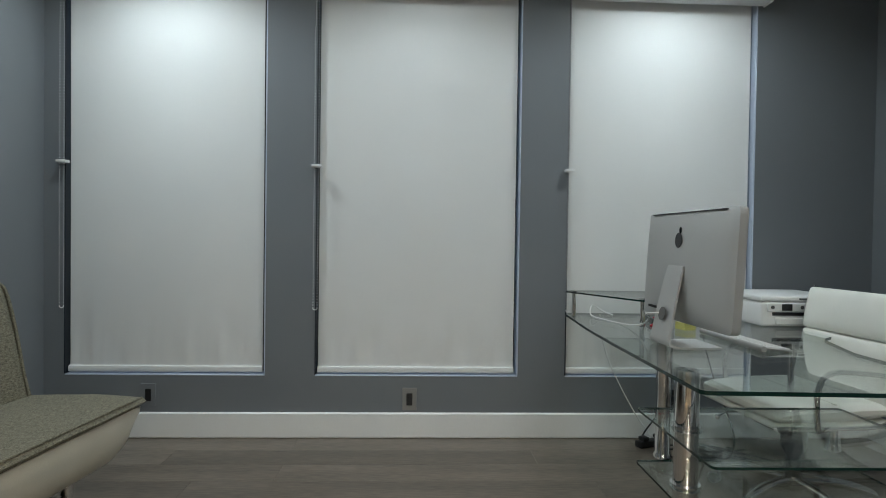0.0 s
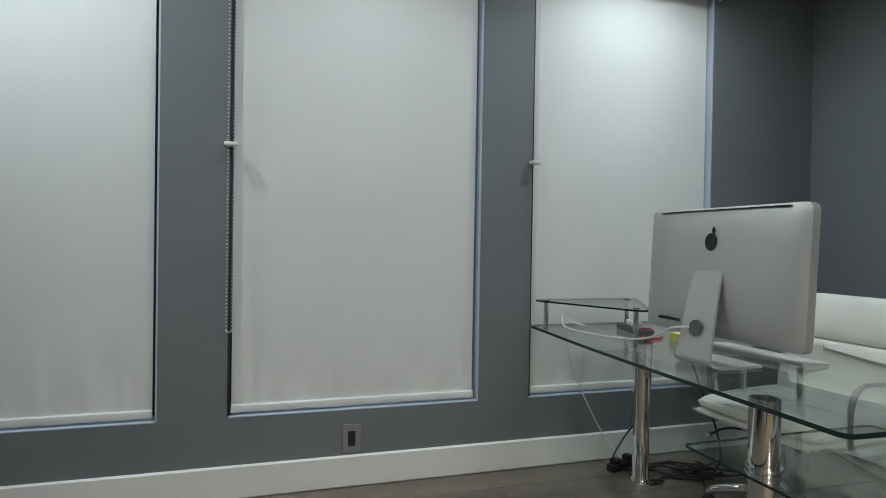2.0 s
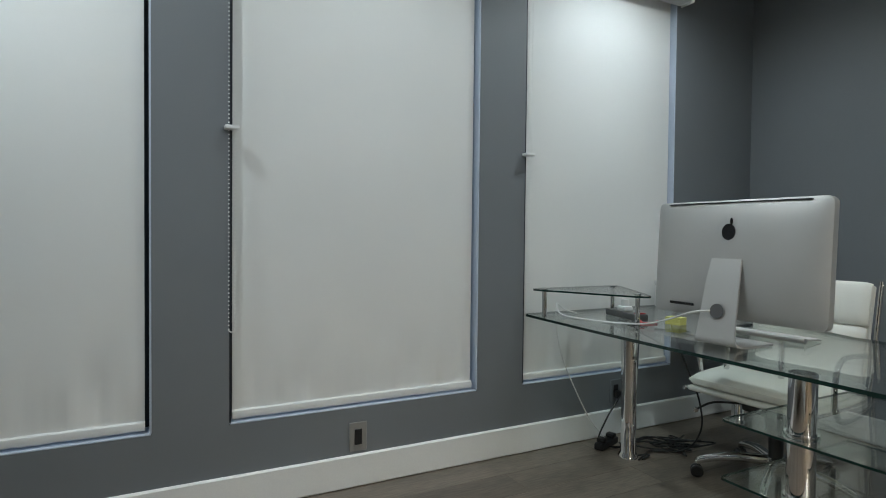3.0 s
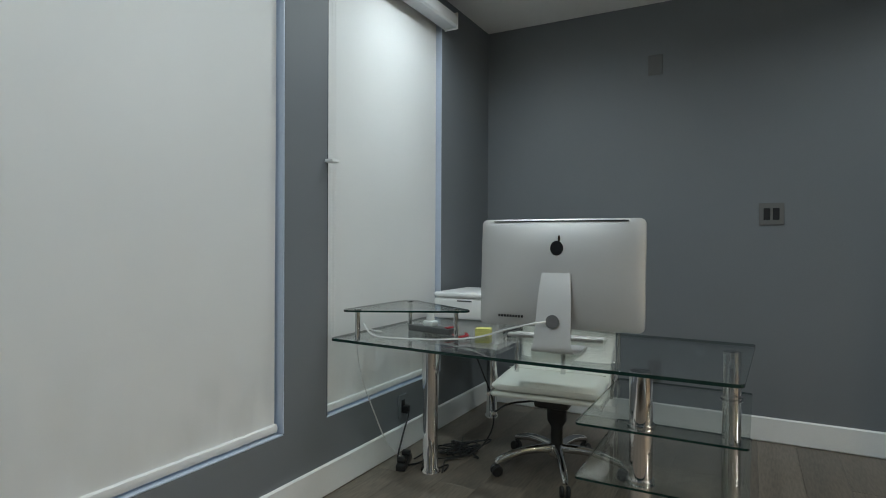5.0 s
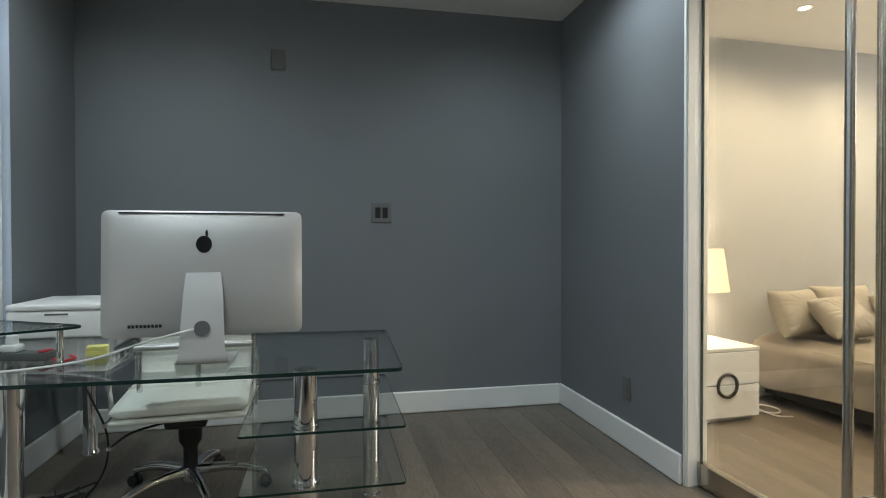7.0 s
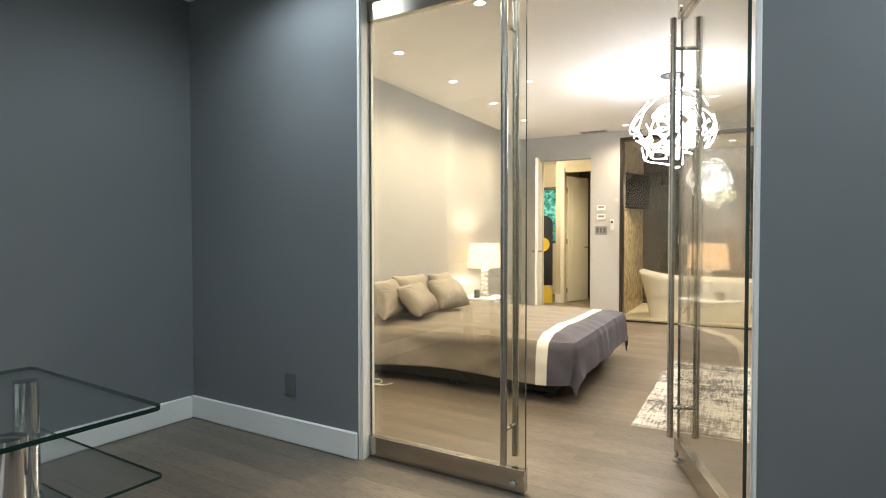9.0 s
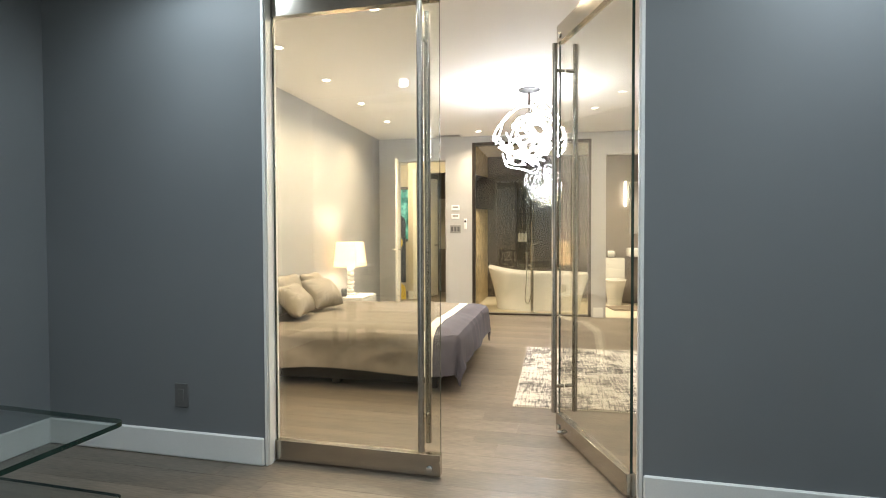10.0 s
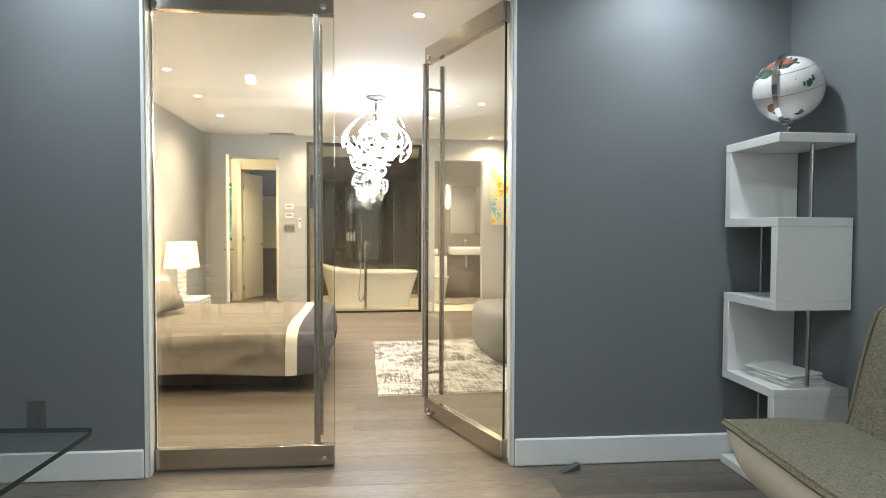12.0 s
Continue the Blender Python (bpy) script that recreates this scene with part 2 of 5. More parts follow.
setting("bedroom_ceiling", bx(-3.3, 5.0, -9.0, BN - 0.001, BCEIL, BCEIL + 0.1), M_CEIL, "white painted bedroom ceiling", "ceiling")
FRAME = BEDROOM
setting("bedroom_wall_east", bx(BE, BE + 0.15, BS - 0.15, 0.435, 0, BCEIL + 0.05), M_BEDWALL, "pale grey painted wall behind the bed", "wall")
setting("bedroom_wall_west", bx(BW - 0.15, BW, BS - 0.15, 0.74, 0, BCEIL + 0.05), M_BEDWALL, "pale grey painted bedroom wall", "wall")
wall_along_x("bedroom_wall_south", BW, BE, BS - 0.15, BS, [(1.535, 2.245, 0, 2.215), (-0.505, 1.145, 0, 2.455), (-1.42, -0.70, 0, 2.24)], M_BEDWALL, "pale grey wall with a bath screen and doorways", BCEIL + 0.05)
setting("baseboard", bx(BE - 0.018, BE, BS, 0.41, 0, 0.137, 0.007, 1), M_TRIM, "white painted bedroom baseboard", "baseboard")
for x0, x1 in ((1.19, 1.50), (-0.67, -0.53), (BW, -1.45)):
    setting("baseboard", bx(x0, x1, BS, BS + 0.018, 0, 0.137, 0.007, 1), M_TRIM, "white painted bedroom baseboard", "baseboard")
FRAME = OFFICE

# baseboards with a small chamfer along the top
BASE = [(WEST, EAST, NORTH - 0.018, NORTH), (DX1 + 0.012, EAST, SOUTH, SOUTH + 0.018), (WEST, DX0 - 0.012, SOUTH, SOUTH + 0.018)]
for x0, x1, y0, y1 in BASE:
    setting("baseboard", bx(x0, x1, y0, y1, 0.0, 0.142, 0.007, 1), M_TRIM, "tall white painted baseboard along the grey wall", "baseboard")
for x0, x1 in ((EAST - 0.018, EAST), (WEST, WEST + 0.018)):
    setting("baseboard", bx(x0, x1, SOUTH + 0.018, NORTH - 0.018, 0.0, 0.142, 0.007, 1), M_TRIM, "tall white painted baseboard along the grey wall", "baseboard")


# windows, each with a frame round a dark pane
def window(i, a, b):
    w = tagged(thing("window_%d" % i, ((a + b) / 2, NORTH + 0.13, SILL), "tall window with a dark frame, dark pane and dusk-lit reveal colour", "window"), kind="structure")
    h, hw = HEAD - SILL, (b - a) / 2
    for n, g in (("jamb", (-hw, -hw + 0.045, -0.03, 0.05, 0, h)), ("jamb", (hw - 0.045, hw, -0.03, 0.05, 0, h)), ("frame_head", (-hw + 0.045, hw - 0.045, -0.03, 0.05, h - 0.045, h)), ("frame_sill", (-hw + 0.045, hw - 0.045, -0.03, 0.05, 0, 0.045))):
        part(n, bx(*g, 0.004, 1), M_WINFRAME_SHADE, w)
    g = part("pane", bx(-hw + 0.045, hw - 0.045, 0.006, 0.014, 0.045, h - 0.045), M_GLASS_WIN, w, smooth=False)
    g.visible_shadow = False
    part("window_sill", bx(-hw + 0.003, hw - 0.003, -0.128, -0.032, 0.0, 0.006, 0.002, 1), M_REVEAL_LIT, w)
    # right lining coloured as lit by dusk, left one dark as in shade
    for s in (-1, 1):
        part("reveal_lining", bx(s * (hw - 0.004) - 0.0035, s * (hw - 0.004) + 0.0035, -0.128, -0.032, 0.008, h), M_REVEAL_LIT if s > 0 else M_WINFRAME_SHADE, w, smooth=False)


# roller blinds
def blind(a, b, seed):
    w, c = b - a, (a + b) / 2
    t = thing("roller_blind", (c, NORTH, SILL), "lowered white fabric roller blind with cassette and bead chain", "blind", "office roller blinds")
    hw = w / 2
    prof = [(-0.080, 0.0), (-0.090, 0.010), (-0.092, 0.060), (-0.080, 0.080), (-0.055, 0.088), (0.0, 0.088), (0.0, 0.0)]
    bm = bmesh.new()
    e0, e1 = [bm.verts.new((-hw + 0.012, y, 2.098 + z)) for y, z in prof], [bm.verts.new((hw + 0.022, y, 2.098 + z)) for y, z in prof]
    bm.faces.new(e0), bm.faces.new(e1)
    for i in range(len(prof)):
        j = (i + 1) % len(prof)
        bm.faces.new((e0[i], e0[j], e1[j], e1[i]))
    part("cassette", bm, M_CASS, t)
    for s in (-1, 1):
        e = hw - 0.007 if s < 0 else hw + 0.027
        part("end_cap", bx(s * e - 0.0045, s * e + 0.0045, -0.094, -0.001, 2.088, 2.190, 0.004, 1), M_WHITE, t)

    def cloth(u, v):
        x = (-1 + 2 * u) * (hw - 0.019) - 0.004
        low = max(0, 1 - v * 3.2)
        y = 0.02 + 0.0035 * math.sin(v * 2.2 + seed) + low ** 2 * min(1, v * 16) * 0.024 * noise.noise((u * 9 + seed * 5, v * 2.2, 3)) + low ** 4 * min(1, v * 16) * 0.020 * noise.noise((u * 22, v * 6, seed)) + max(0, 1 - v * 9) ** 2 * min(1, v * 40) * 0.014 * noise.noise((u * 46, v * 9, seed + 3)) + 0.004 * noise.noise((u * 2.5, v * 1.5, seed * 7))
        return (x, y + 0.012, 0.045 + v * 2.09)
    part("fabric", thick(grid_surface(56, 36, cloth), 0.0008), M_BLIND, t)

    def hem(u, v):
        x = (-1 + 2 * u) * (hw - 0.018) - 0.004
        a = 2 * math.pi * v
        return (x, 0.026 + 0.010 * math.cos(a) + 0.003 * noise.noise((u * 60, v, seed)), 0.032 + (0.019 + 0.003 * noise.noise((u * 48 + seed, 0, 0))) * math.sin(a))
    part("hem_bar", grid_surface(40, 9, hem), M_BLIND, t)
    cx = -hw + 0.006
    bm = bmesh.new()
    for s in (-1, 1):
        for k in range(110):
            z = 0.38 + k * 0.0155
            bmesh.ops.create_icosphere(bm, subdivisions=1, radius=0.0032, matrix=Matrix.Translation((cx + s * 0.011 * (1 if z < 1.9 else 0.7), -0.03, z)))
    for k in range(7):
        an = math.pi * (k + 0.5) / 7
        bmesh.ops.create_icosphere(bm, subdivisions=1, radius=0.0032, matrix=Matrix.Translation((cx + 0.011 * math.cos(an), -0.03, 0.38 - 0.011 * math.sin(an))))
    part("bead_chain", bm, M_WHITE, t, "white bead chain loop")
    clip = bx(cx - 0.026, cx + 0.026, -0.045, -0.0005, 1.145, 1.160, 0.004, 2)
    part("chain_clip", clip, M_WHITE, t, "small white chain tensioner clip")


for i, (a, b) in enumerate(WINDOWS):
    window(i + 1, a, b)
    blind(a, b, i + 1.0)


# wall plates
def wall_plate(place, turn, w, h, slots, material, slot_mat, label):
    t = thing("wall_plate", place, label, "outlet", "", turn)
    part("cover", bx(-w / 2, w / 2, -0.007, -0.0003, -h / 2, h / 2, 0.002, 1), material, t)
    for k in range(slots):
        x = (k - (slots - 1) / 2) * 0.046
        part("rocker", bx(x - 0.0165, x + 0.0165, -0.0105, -0.0072, -0.034, 0.034, 0.0015, 1), slot_mat, t)


wall_plate((0.119, NORTH, 0.215), 0, 0.08, 0.125, 1, M_PLATE, M_BLACK, "grey outlet plate with a dark insert on grey wall")
wall_plate((-1.30, NORTH, 0.235), 0, 0.08, 0.125, 1, M_WALL, M_BLACK, "grey painted outlet plate with a dark insert")
wall_plate((1.61, NORTH, 0.24), 0, 0.08, 0.125, 1, M_WALL, M_BLACK, "grey painted outlet plate with a dark insert")
wall_plate((EAST, 1.90, 1.305), -90, 0.125, 0.125, 2, M_PLATED, M_BLACK, "grey double switch plate with dark rockers")
wall_plate((EAST, 2.535, 2.245), -90, 0.085, 0.125, 0, M_PLATEW, M_PLATEW, "blank cover plate painted like the grey wall")
wall_plate((EAST, 2.525, 0.344), -90, 0.08, 0.125, 1, M_PLATEW, M_PLATEW, "grey painted outlet plate low on the wall")
wall_plate((1.873, SOUTH, 0.325), 180, 0.08, 0.125, 1, M_PLATEW, M_PLATEW, "grey painted outlet plate low on the wall")


# door frame and the two glass doors
def door_frame():
    d = tagged(thing("door_frame", (DX0, SOUTH - T / 2, 0), "white painted door lining round the glass doors", "door frame"), kind="structure")
    w = DX1 - DX0
    for x0, x1 in ((-0.010, 0.006), (w - 0.006, w + 0.010)):
        part("lining", bx(x0, x1, -0.058, 0.059, 0, DTOP + 0.008, 0.002, 1), M_TRIM, d)
    for x0, x1 in ((0.0065, 0.012), (w - 0.012, w - 0.0065)):
        part("stop_bead", bx(x0, x1, 0.012, 0.05, 0, DTOP - 0.02, 0.002, 1), M_TRIM, d)
    part("head_lining", bx(0.0065, w - 0.0065, -0.058, 0.059, DTOP - 0.012, DTOP + 0.008), M_TRIM, d)


def glass_door(name, hinge, turn, label):
    """Hinge at the origin; the leaf runs along +x, 0.86 m wide."""
    d = tagged(thing(name, hinge, label, "door", "glass double doors", turn), kind="structure")
    w, top = 0.874, 2.362
    p = part("pane", bx(0.004, w, -0.006, 0.006, 0.10, top - 0.095), M_GLASS_DOOR, d, smooth=False)
    p.visible_shadow = False
    part("hinge_edge", bx(0.0012, 0.0035, -0.0065, 0.0065, 0.113, top - 0.106), M_GLASS_EDGE, d, smooth=False)
    part("pane_edge", bx(w + 0.0005, w + 0.0015, -0.006, 0.006, 0.11, top - 0.105), M_GLASS_EDGE, d, smooth=False)
    for n, z0, z1 in (("bottom_rail", 0.008, 0.112), ("top_rail", top - 0.105, top)):
        r = part(n, bx(0.0, w + 0.001, -0.022, 0.022, z0, z1, 0.002, 1), M_RAIL, d, "polished steel patch rail")
        for s in (-1, 1):
            part("lock_cylinder", spun([(0.0, 0.0), (0.016, 0.0), (0.016, 0.006), (0.011, 0.009), (0.0, 0.009)], 16, pose(w - 0.05, s * 0.0222, z0 + 0.035, -90 * s, 0, 0)), M_CHROME, r)
    for s in (-1, 1):
        b = part("pull_bar", pipe([(w - 0.078, s * 0.062, 0.14), (w - 0.078, s * 0.062, 2.235)], 0.0155, 14), M_STEEL, d, "full height steel pull bar")
        for z in (0.29, 2.085):
            part("standoff", pipe([(w - 0.078, s * 0.0065, z), (w - 0.078, s * 0.05, z)], 0.010, 10), M_STEEL, b)
    part("floor_stop", spun([(0.0, 0.0), (0.013, 0.0), (0.013, 0.02), (0.006, 0.03), (0.0, 0.03)], 12, pose(w - 0.10, 0.023, 0.03, -90, 0, 0)), M_CHROME, d)


door_frame()
glass_door("door_1", (DX1 - 0.008, 0.58, 0), 180, "closed frameless glass door with steel rails and pull bars")
glass_door("door_2", (-0.374, 0.598, 0), -66.5, "open frameless glass door with steel rails and pull bars")


# recessed downlights
def downlight(x, y, z, group, r=0.045):
    t = thing("downlight", (x, y, z), "round white recessed ceiling downlight, lit", "downlight", group)
    part("trim_ring", spun([(r + 0.001, -0.001), (r + 0.015, -0.001), (r + 0.018, -0.004), (r + 0.013, -0.008), (r + 0.001, -0.004), (r + 0.001, -0.001)], 24), M_WHITE, t)
    part("lens", spun([(0.0, -0.002), (r, -0.002), (r, -0.0035), (0.0, -0.0035)], 20), M_LENS, t, "glowing lens")


for x, y, p in OFFICE_SPOTS:
    downlight(x, y, CEIL, "office downlights")
FRAME = BEDROOM
for x, y in BED_SPOTS:
    downlight(x, y, BCEIL, "bedroom downlights", 0.030)
downlight(1.38, -1.94, BCEIL, "bedroom downlights", 0.014)
FRAME = OFFICE


# ---- office furniture ----
DESK = 0.705
M_CABLE = mat("white_cable", (0.7, 0.7, 0.69), 0.4)
M_NOTE = mat("yellow_paper_notes", (0.72, 0.70, 0.22), 0.7, vary=0.05, grain=500)
M_RED = mat("red_plastic", (0.5, 0.02, 0.03), 0.35)
M_GREYBOX = mat("dark_grey_plastic", (0.10, 0.10, 0.10), 0.4)
M_TWEED = mat("olive_tweed_fabric", (0.185, 0.168, 0.120), 0.92, vary=0.55, scale=150, grain=330, bump=0.8, stretch=(1.5, 0.45, 1))
M_CREAM = mat("cream_leatherette", (0.63, 0.60, 0.51), 0.45, vary=0.05, scale=5, grain=250, bump=0.08)
M_LOGO = mat("black_gloss", (0.01, 0.01, 0.011), 0.15)
M_PAPER = mat("white_paper", (0.76, 0.76, 0.74), 0.7, vary=0.03)


def glass_sheet(name, outline, z0, z1, parent):
    """A pane with dark green polished edges."""
    p = part(name, slab(outline, z0, z1), M_GLASS_DESK, parent, smooth=False)
    p.data.materials.append(M_GLASS_EDGE)
    for f in p.data.polygons:
        f.material_index = 1 if abs(f.normal.z) < 0.5 else 0
    return p


def rounded(outline, r, seg=5):
    out, n = [], len(outline)
    for i in range(n):
        p, a, b = Vector(outline[i]), Vector(outline[i - 1]), Vector(outline[(i + 1) % n])
        rr = min(r, (a - p).length * 0.45, (b - p).length * 0.45)
        s, e = p + (a - p).normalized() * rr, p + (b - p).normalized() * rr
        for k in range(seg + 1):
            t = k / seg
            out.append(tuple((1 - t) ** 2 * s + 2 * t * (1 - t) * p + t * t * e))
    return out


def desk():
    d = thing("glass_desk", (0.95, 2.0, 0), "corner desk of green-edged clear glass on chrome legs", "desk")
    top = [(0.02, 1.645), (-0.012, 1.1), (-0.02, 0.75), (-0.020, 0.4), (-0.022, 0.015), (0.80, -0.02), (0.82, 0.55), (0.92, 0.85), (1.15, 1.02), (1.55, 1.06), (1.55, 1.645)]
    glass_sheet("tabletop", rounded(top, 0.03), DESK - 0.012, DESK, d)
    for z in (0.505, 0.315):
        glass_sheet("shelf", rounded([(0.005, 0.54), (0.005, 0.0), (0.76, -0.01), (0.76, 0.54)], 0.02), z - 0.008, z, d)
    for x, y, r in ((0.09, 0.33, 0.039), (0.645, 0.065, 0.036)):
        leg = part("leg", spun([(0, 0.0), (r + 0.006, 0.0), (r + 0.006, 0.012), (r, 0.016), (r, DESK - 0.0135), (r - 0.004, DESK - 0.0135), (r - 0.004, DESK - 0.05), (0, DESK - 0.05)], 28, pose(x, y, 0)), M_CHROME, d, "thick chrome tube leg")
        for z in (0.302, 0.318, 0.492, 0.508):
            part("collar", spun([(r + 0.0005, 0), (r + 0.008, 0), (r + 0.008, 0.004), (r + 0.0005, 0.004)], 28, pose(x, y, z)), M_CHROME, leg)
        part("cross_plate", bx(-r * 0.95, r * 0.95, -0.008, 0.008, 0, 0.003, 0, 1, pose(x, y, DESK - 0.0155, 0, 0, 40)), M_CHROME, leg, smooth=False)
    for x, y, r in ((0.475, 1.385, 0.038), (1.45, 1.48, 0.034)):
        leg = part("leg", spun([(0, 0.0), (r + 0.012, 0.0), (r + 0.010, 0.015), (r, 0.03), (r - 0.002, 0.3), (r + 0.010, DESK - 0.03), (r + 0.010, DESK - 0.013), (0, DESK - 0.013)], 28, pose(x, y, 0)), M_CHROME, d, "tapered chrome leg")
        part("cap", spun([(0, 0), (0.022, 0), (0.022, 0.004), (0.016, 0.007), (0, 0.007)], 20, pose(x, y, DESK + 0.0005)), M_CHROME, leg)
    for x, y in ((0.75, 0.80), (0.70, 1.02)):
        part("support", pipe([(x, y, 0.40), (x, y, DESK - 0.013)], 0.012, 12), M_CHROME, d)
    part("support_rail", pipe([(0.75, 0.80, 0.41), (0.70, 1.02, 0.41)], 0.008, 10), M_CHROME, d)
    # small triangular upper tier on three posts
    tri = [(-0.03, 1.575), (0.26, 1.03), (0.56, 1.56)]
    r = glass_sheet("upper_tier", rounded(tri, 0.10, 8), 0.829, 0.837, d)
    for x, y in ((0.035, 1.50), (0.258, 1.135), (0.465, 1.50)):
        post = part("post", pipe([(x, y, DESK + 0.001), (x, y, 0.8285)], 0.011, 14), M_CHROME, r)
        part("post_cap", spun([(0, 0), (0.014, 0), (0.014, 0.004), (0.010, 0.006), (0, 0.006)], 16, pose(x, y, 0.8373)), M_CHROME, r)


def computer():
    """All-in-one computer, screen towards +x, its back towards -x."""
    c = thing("desktop_computer", (1.20, 2.672, DESK), "silver aluminium all-in-one desktop computer seen from behind", "computer", "", 2.8)
    w, h, z0, lean = 0.652, 0.432, 0.090, radians(3)

    def shell(u, v):
        y, z = (u * 2 - 1), (v * 2 - 1)
        bulge = (1 - abs(y) ** 3.2) * (1 - abs(z) ** 3.2)
        return (-0.012 - 0.034 * max(0, bulge) ** 0.62, y * w / 2, z0 + h / 2 + z * h / 2)
    bm = grid_surface(41, 31, shell)
    edge = [e for e in bm.edges if e.is_boundary]
    ext = bmesh.ops.extrude_edge_only(bm, edges=edge)
    bmesh.ops.translate(bm, vec=(0.03, 0, 0), verts=[g for g in ext["geom"] if isinstance(g, bmesh.types.BMVert)])
    bmesh.ops.holes_fill(bm, edges=[e for e in bm.edges if e.is_boundary])
    # round the four corners of the outline
    for v in bm.verts:
        y, z = v.co.y, v.co.z - z0 - h / 2
        r = 0.022
        dy, dz = abs(y) - (w / 2 - r), abs(z) - (h / 2 - r)
        if dy > 0 and dz > 0 and math.hypot(dy, dz) > r:
            k = r / math.hypot(dy, dz)
            v.co.y, v.co.z = math.copysign(w / 2 - r + dy * k, y), z0 + h / 2 + math.copysign(h / 2 - r + dz * k, z)
    tilt = Matrix.Translation((0, 0, z0 + h / 2)) @ Matrix.Rotation(lean, 4, "Y") @ Matrix.Translation((0, 0, -z0 - h / 2))
    bmesh.ops.transform(bm, matrix=tilt, verts=bm.verts)
    case = part("case", bm, M_ALU, c)
    part("screen", bx(0.0185, 0.0215, -w / 2 + 0.012, w / 2 - 0.012, z0 + 0.075, z0 + h - 0.012, 0, 1, tilt), M_LOGO, case, "switched-off black glass screen")
    part("vent_slot", bx(-0.027, -0.017, -w / 2 + 0.06, w / 2 - 0.055, z0 + h - 0.0108, z0 + h - 0.0078, 0, 1, tilt), M_BLACK, case, "long black cooling slot")
    # plain dark emblem
    bm = bmesh.new()
    lathe(bm, [(0, 0.0), (0.028, 0.0), (0.028, 0.0012), (0, 0.0012)], 28, tilt @ pose(-0.0462, 0, z0 + h - 0.118, 0, -90, 0) @ Matrix.Diagonal((1.05, 0.92, 1, 1)))
    lathe(bm, [(0, 0.0), (0.010, 0.0), (0.010, 0.0012), (0, 0.0012)], 16, tilt @ pose(-0.0452, -0.008, z0 + h - 0.080, 0, -90, 40) @ Matrix.Diagonal((1.3, 0.5, 1, 1)))
    part("emblem", bm, M_LOGO, case, "plain black round emblem")
    for k in range(9):
        part("port", bx(-0.037, -0.031, 0.135 + k * 0.012, 0.142 + k * 0.012, z0 + 0.034, z0 + 0.044, 0, 1, tilt), M_BLACK, case)
    # bent sheet stand: the upright tapers towards the top, the foot lies on the glass

    def sheet(u, v):
        path = curve_pts([(-0.052, 0, 0.31), (-0.074, 0, 0.22), (-0.106, 0, 0.06), (-0.110, 0, 0.018), (-0.088, 0, 0.004), (-0.05, 0, 0.002), (0.02, 0, 0.002), (0.085, 0, 0.002)], 6)
        p = path[min(len(path) - 1, round(u * (len(path) - 1)))]
        half = 0.056 + 0.040 * min(1, u * 1.35)
        return (p.x, (v * 2 - 1) * half, p.z)
    stand = part("stand", thick(grid_surface(43, 5, sheet), 0.008), M_ALU, c, "bent aluminium stand")
    hole = pose(-0.1005, 0, 0.125, 0, -78, 0)
    part("cable_hole", spun([(0, 0.0), (0.026, 0.0), (0.026, 0.002), (0, 0.002)], 24, hole), M_GREYBOX, stand, "round cable hole")


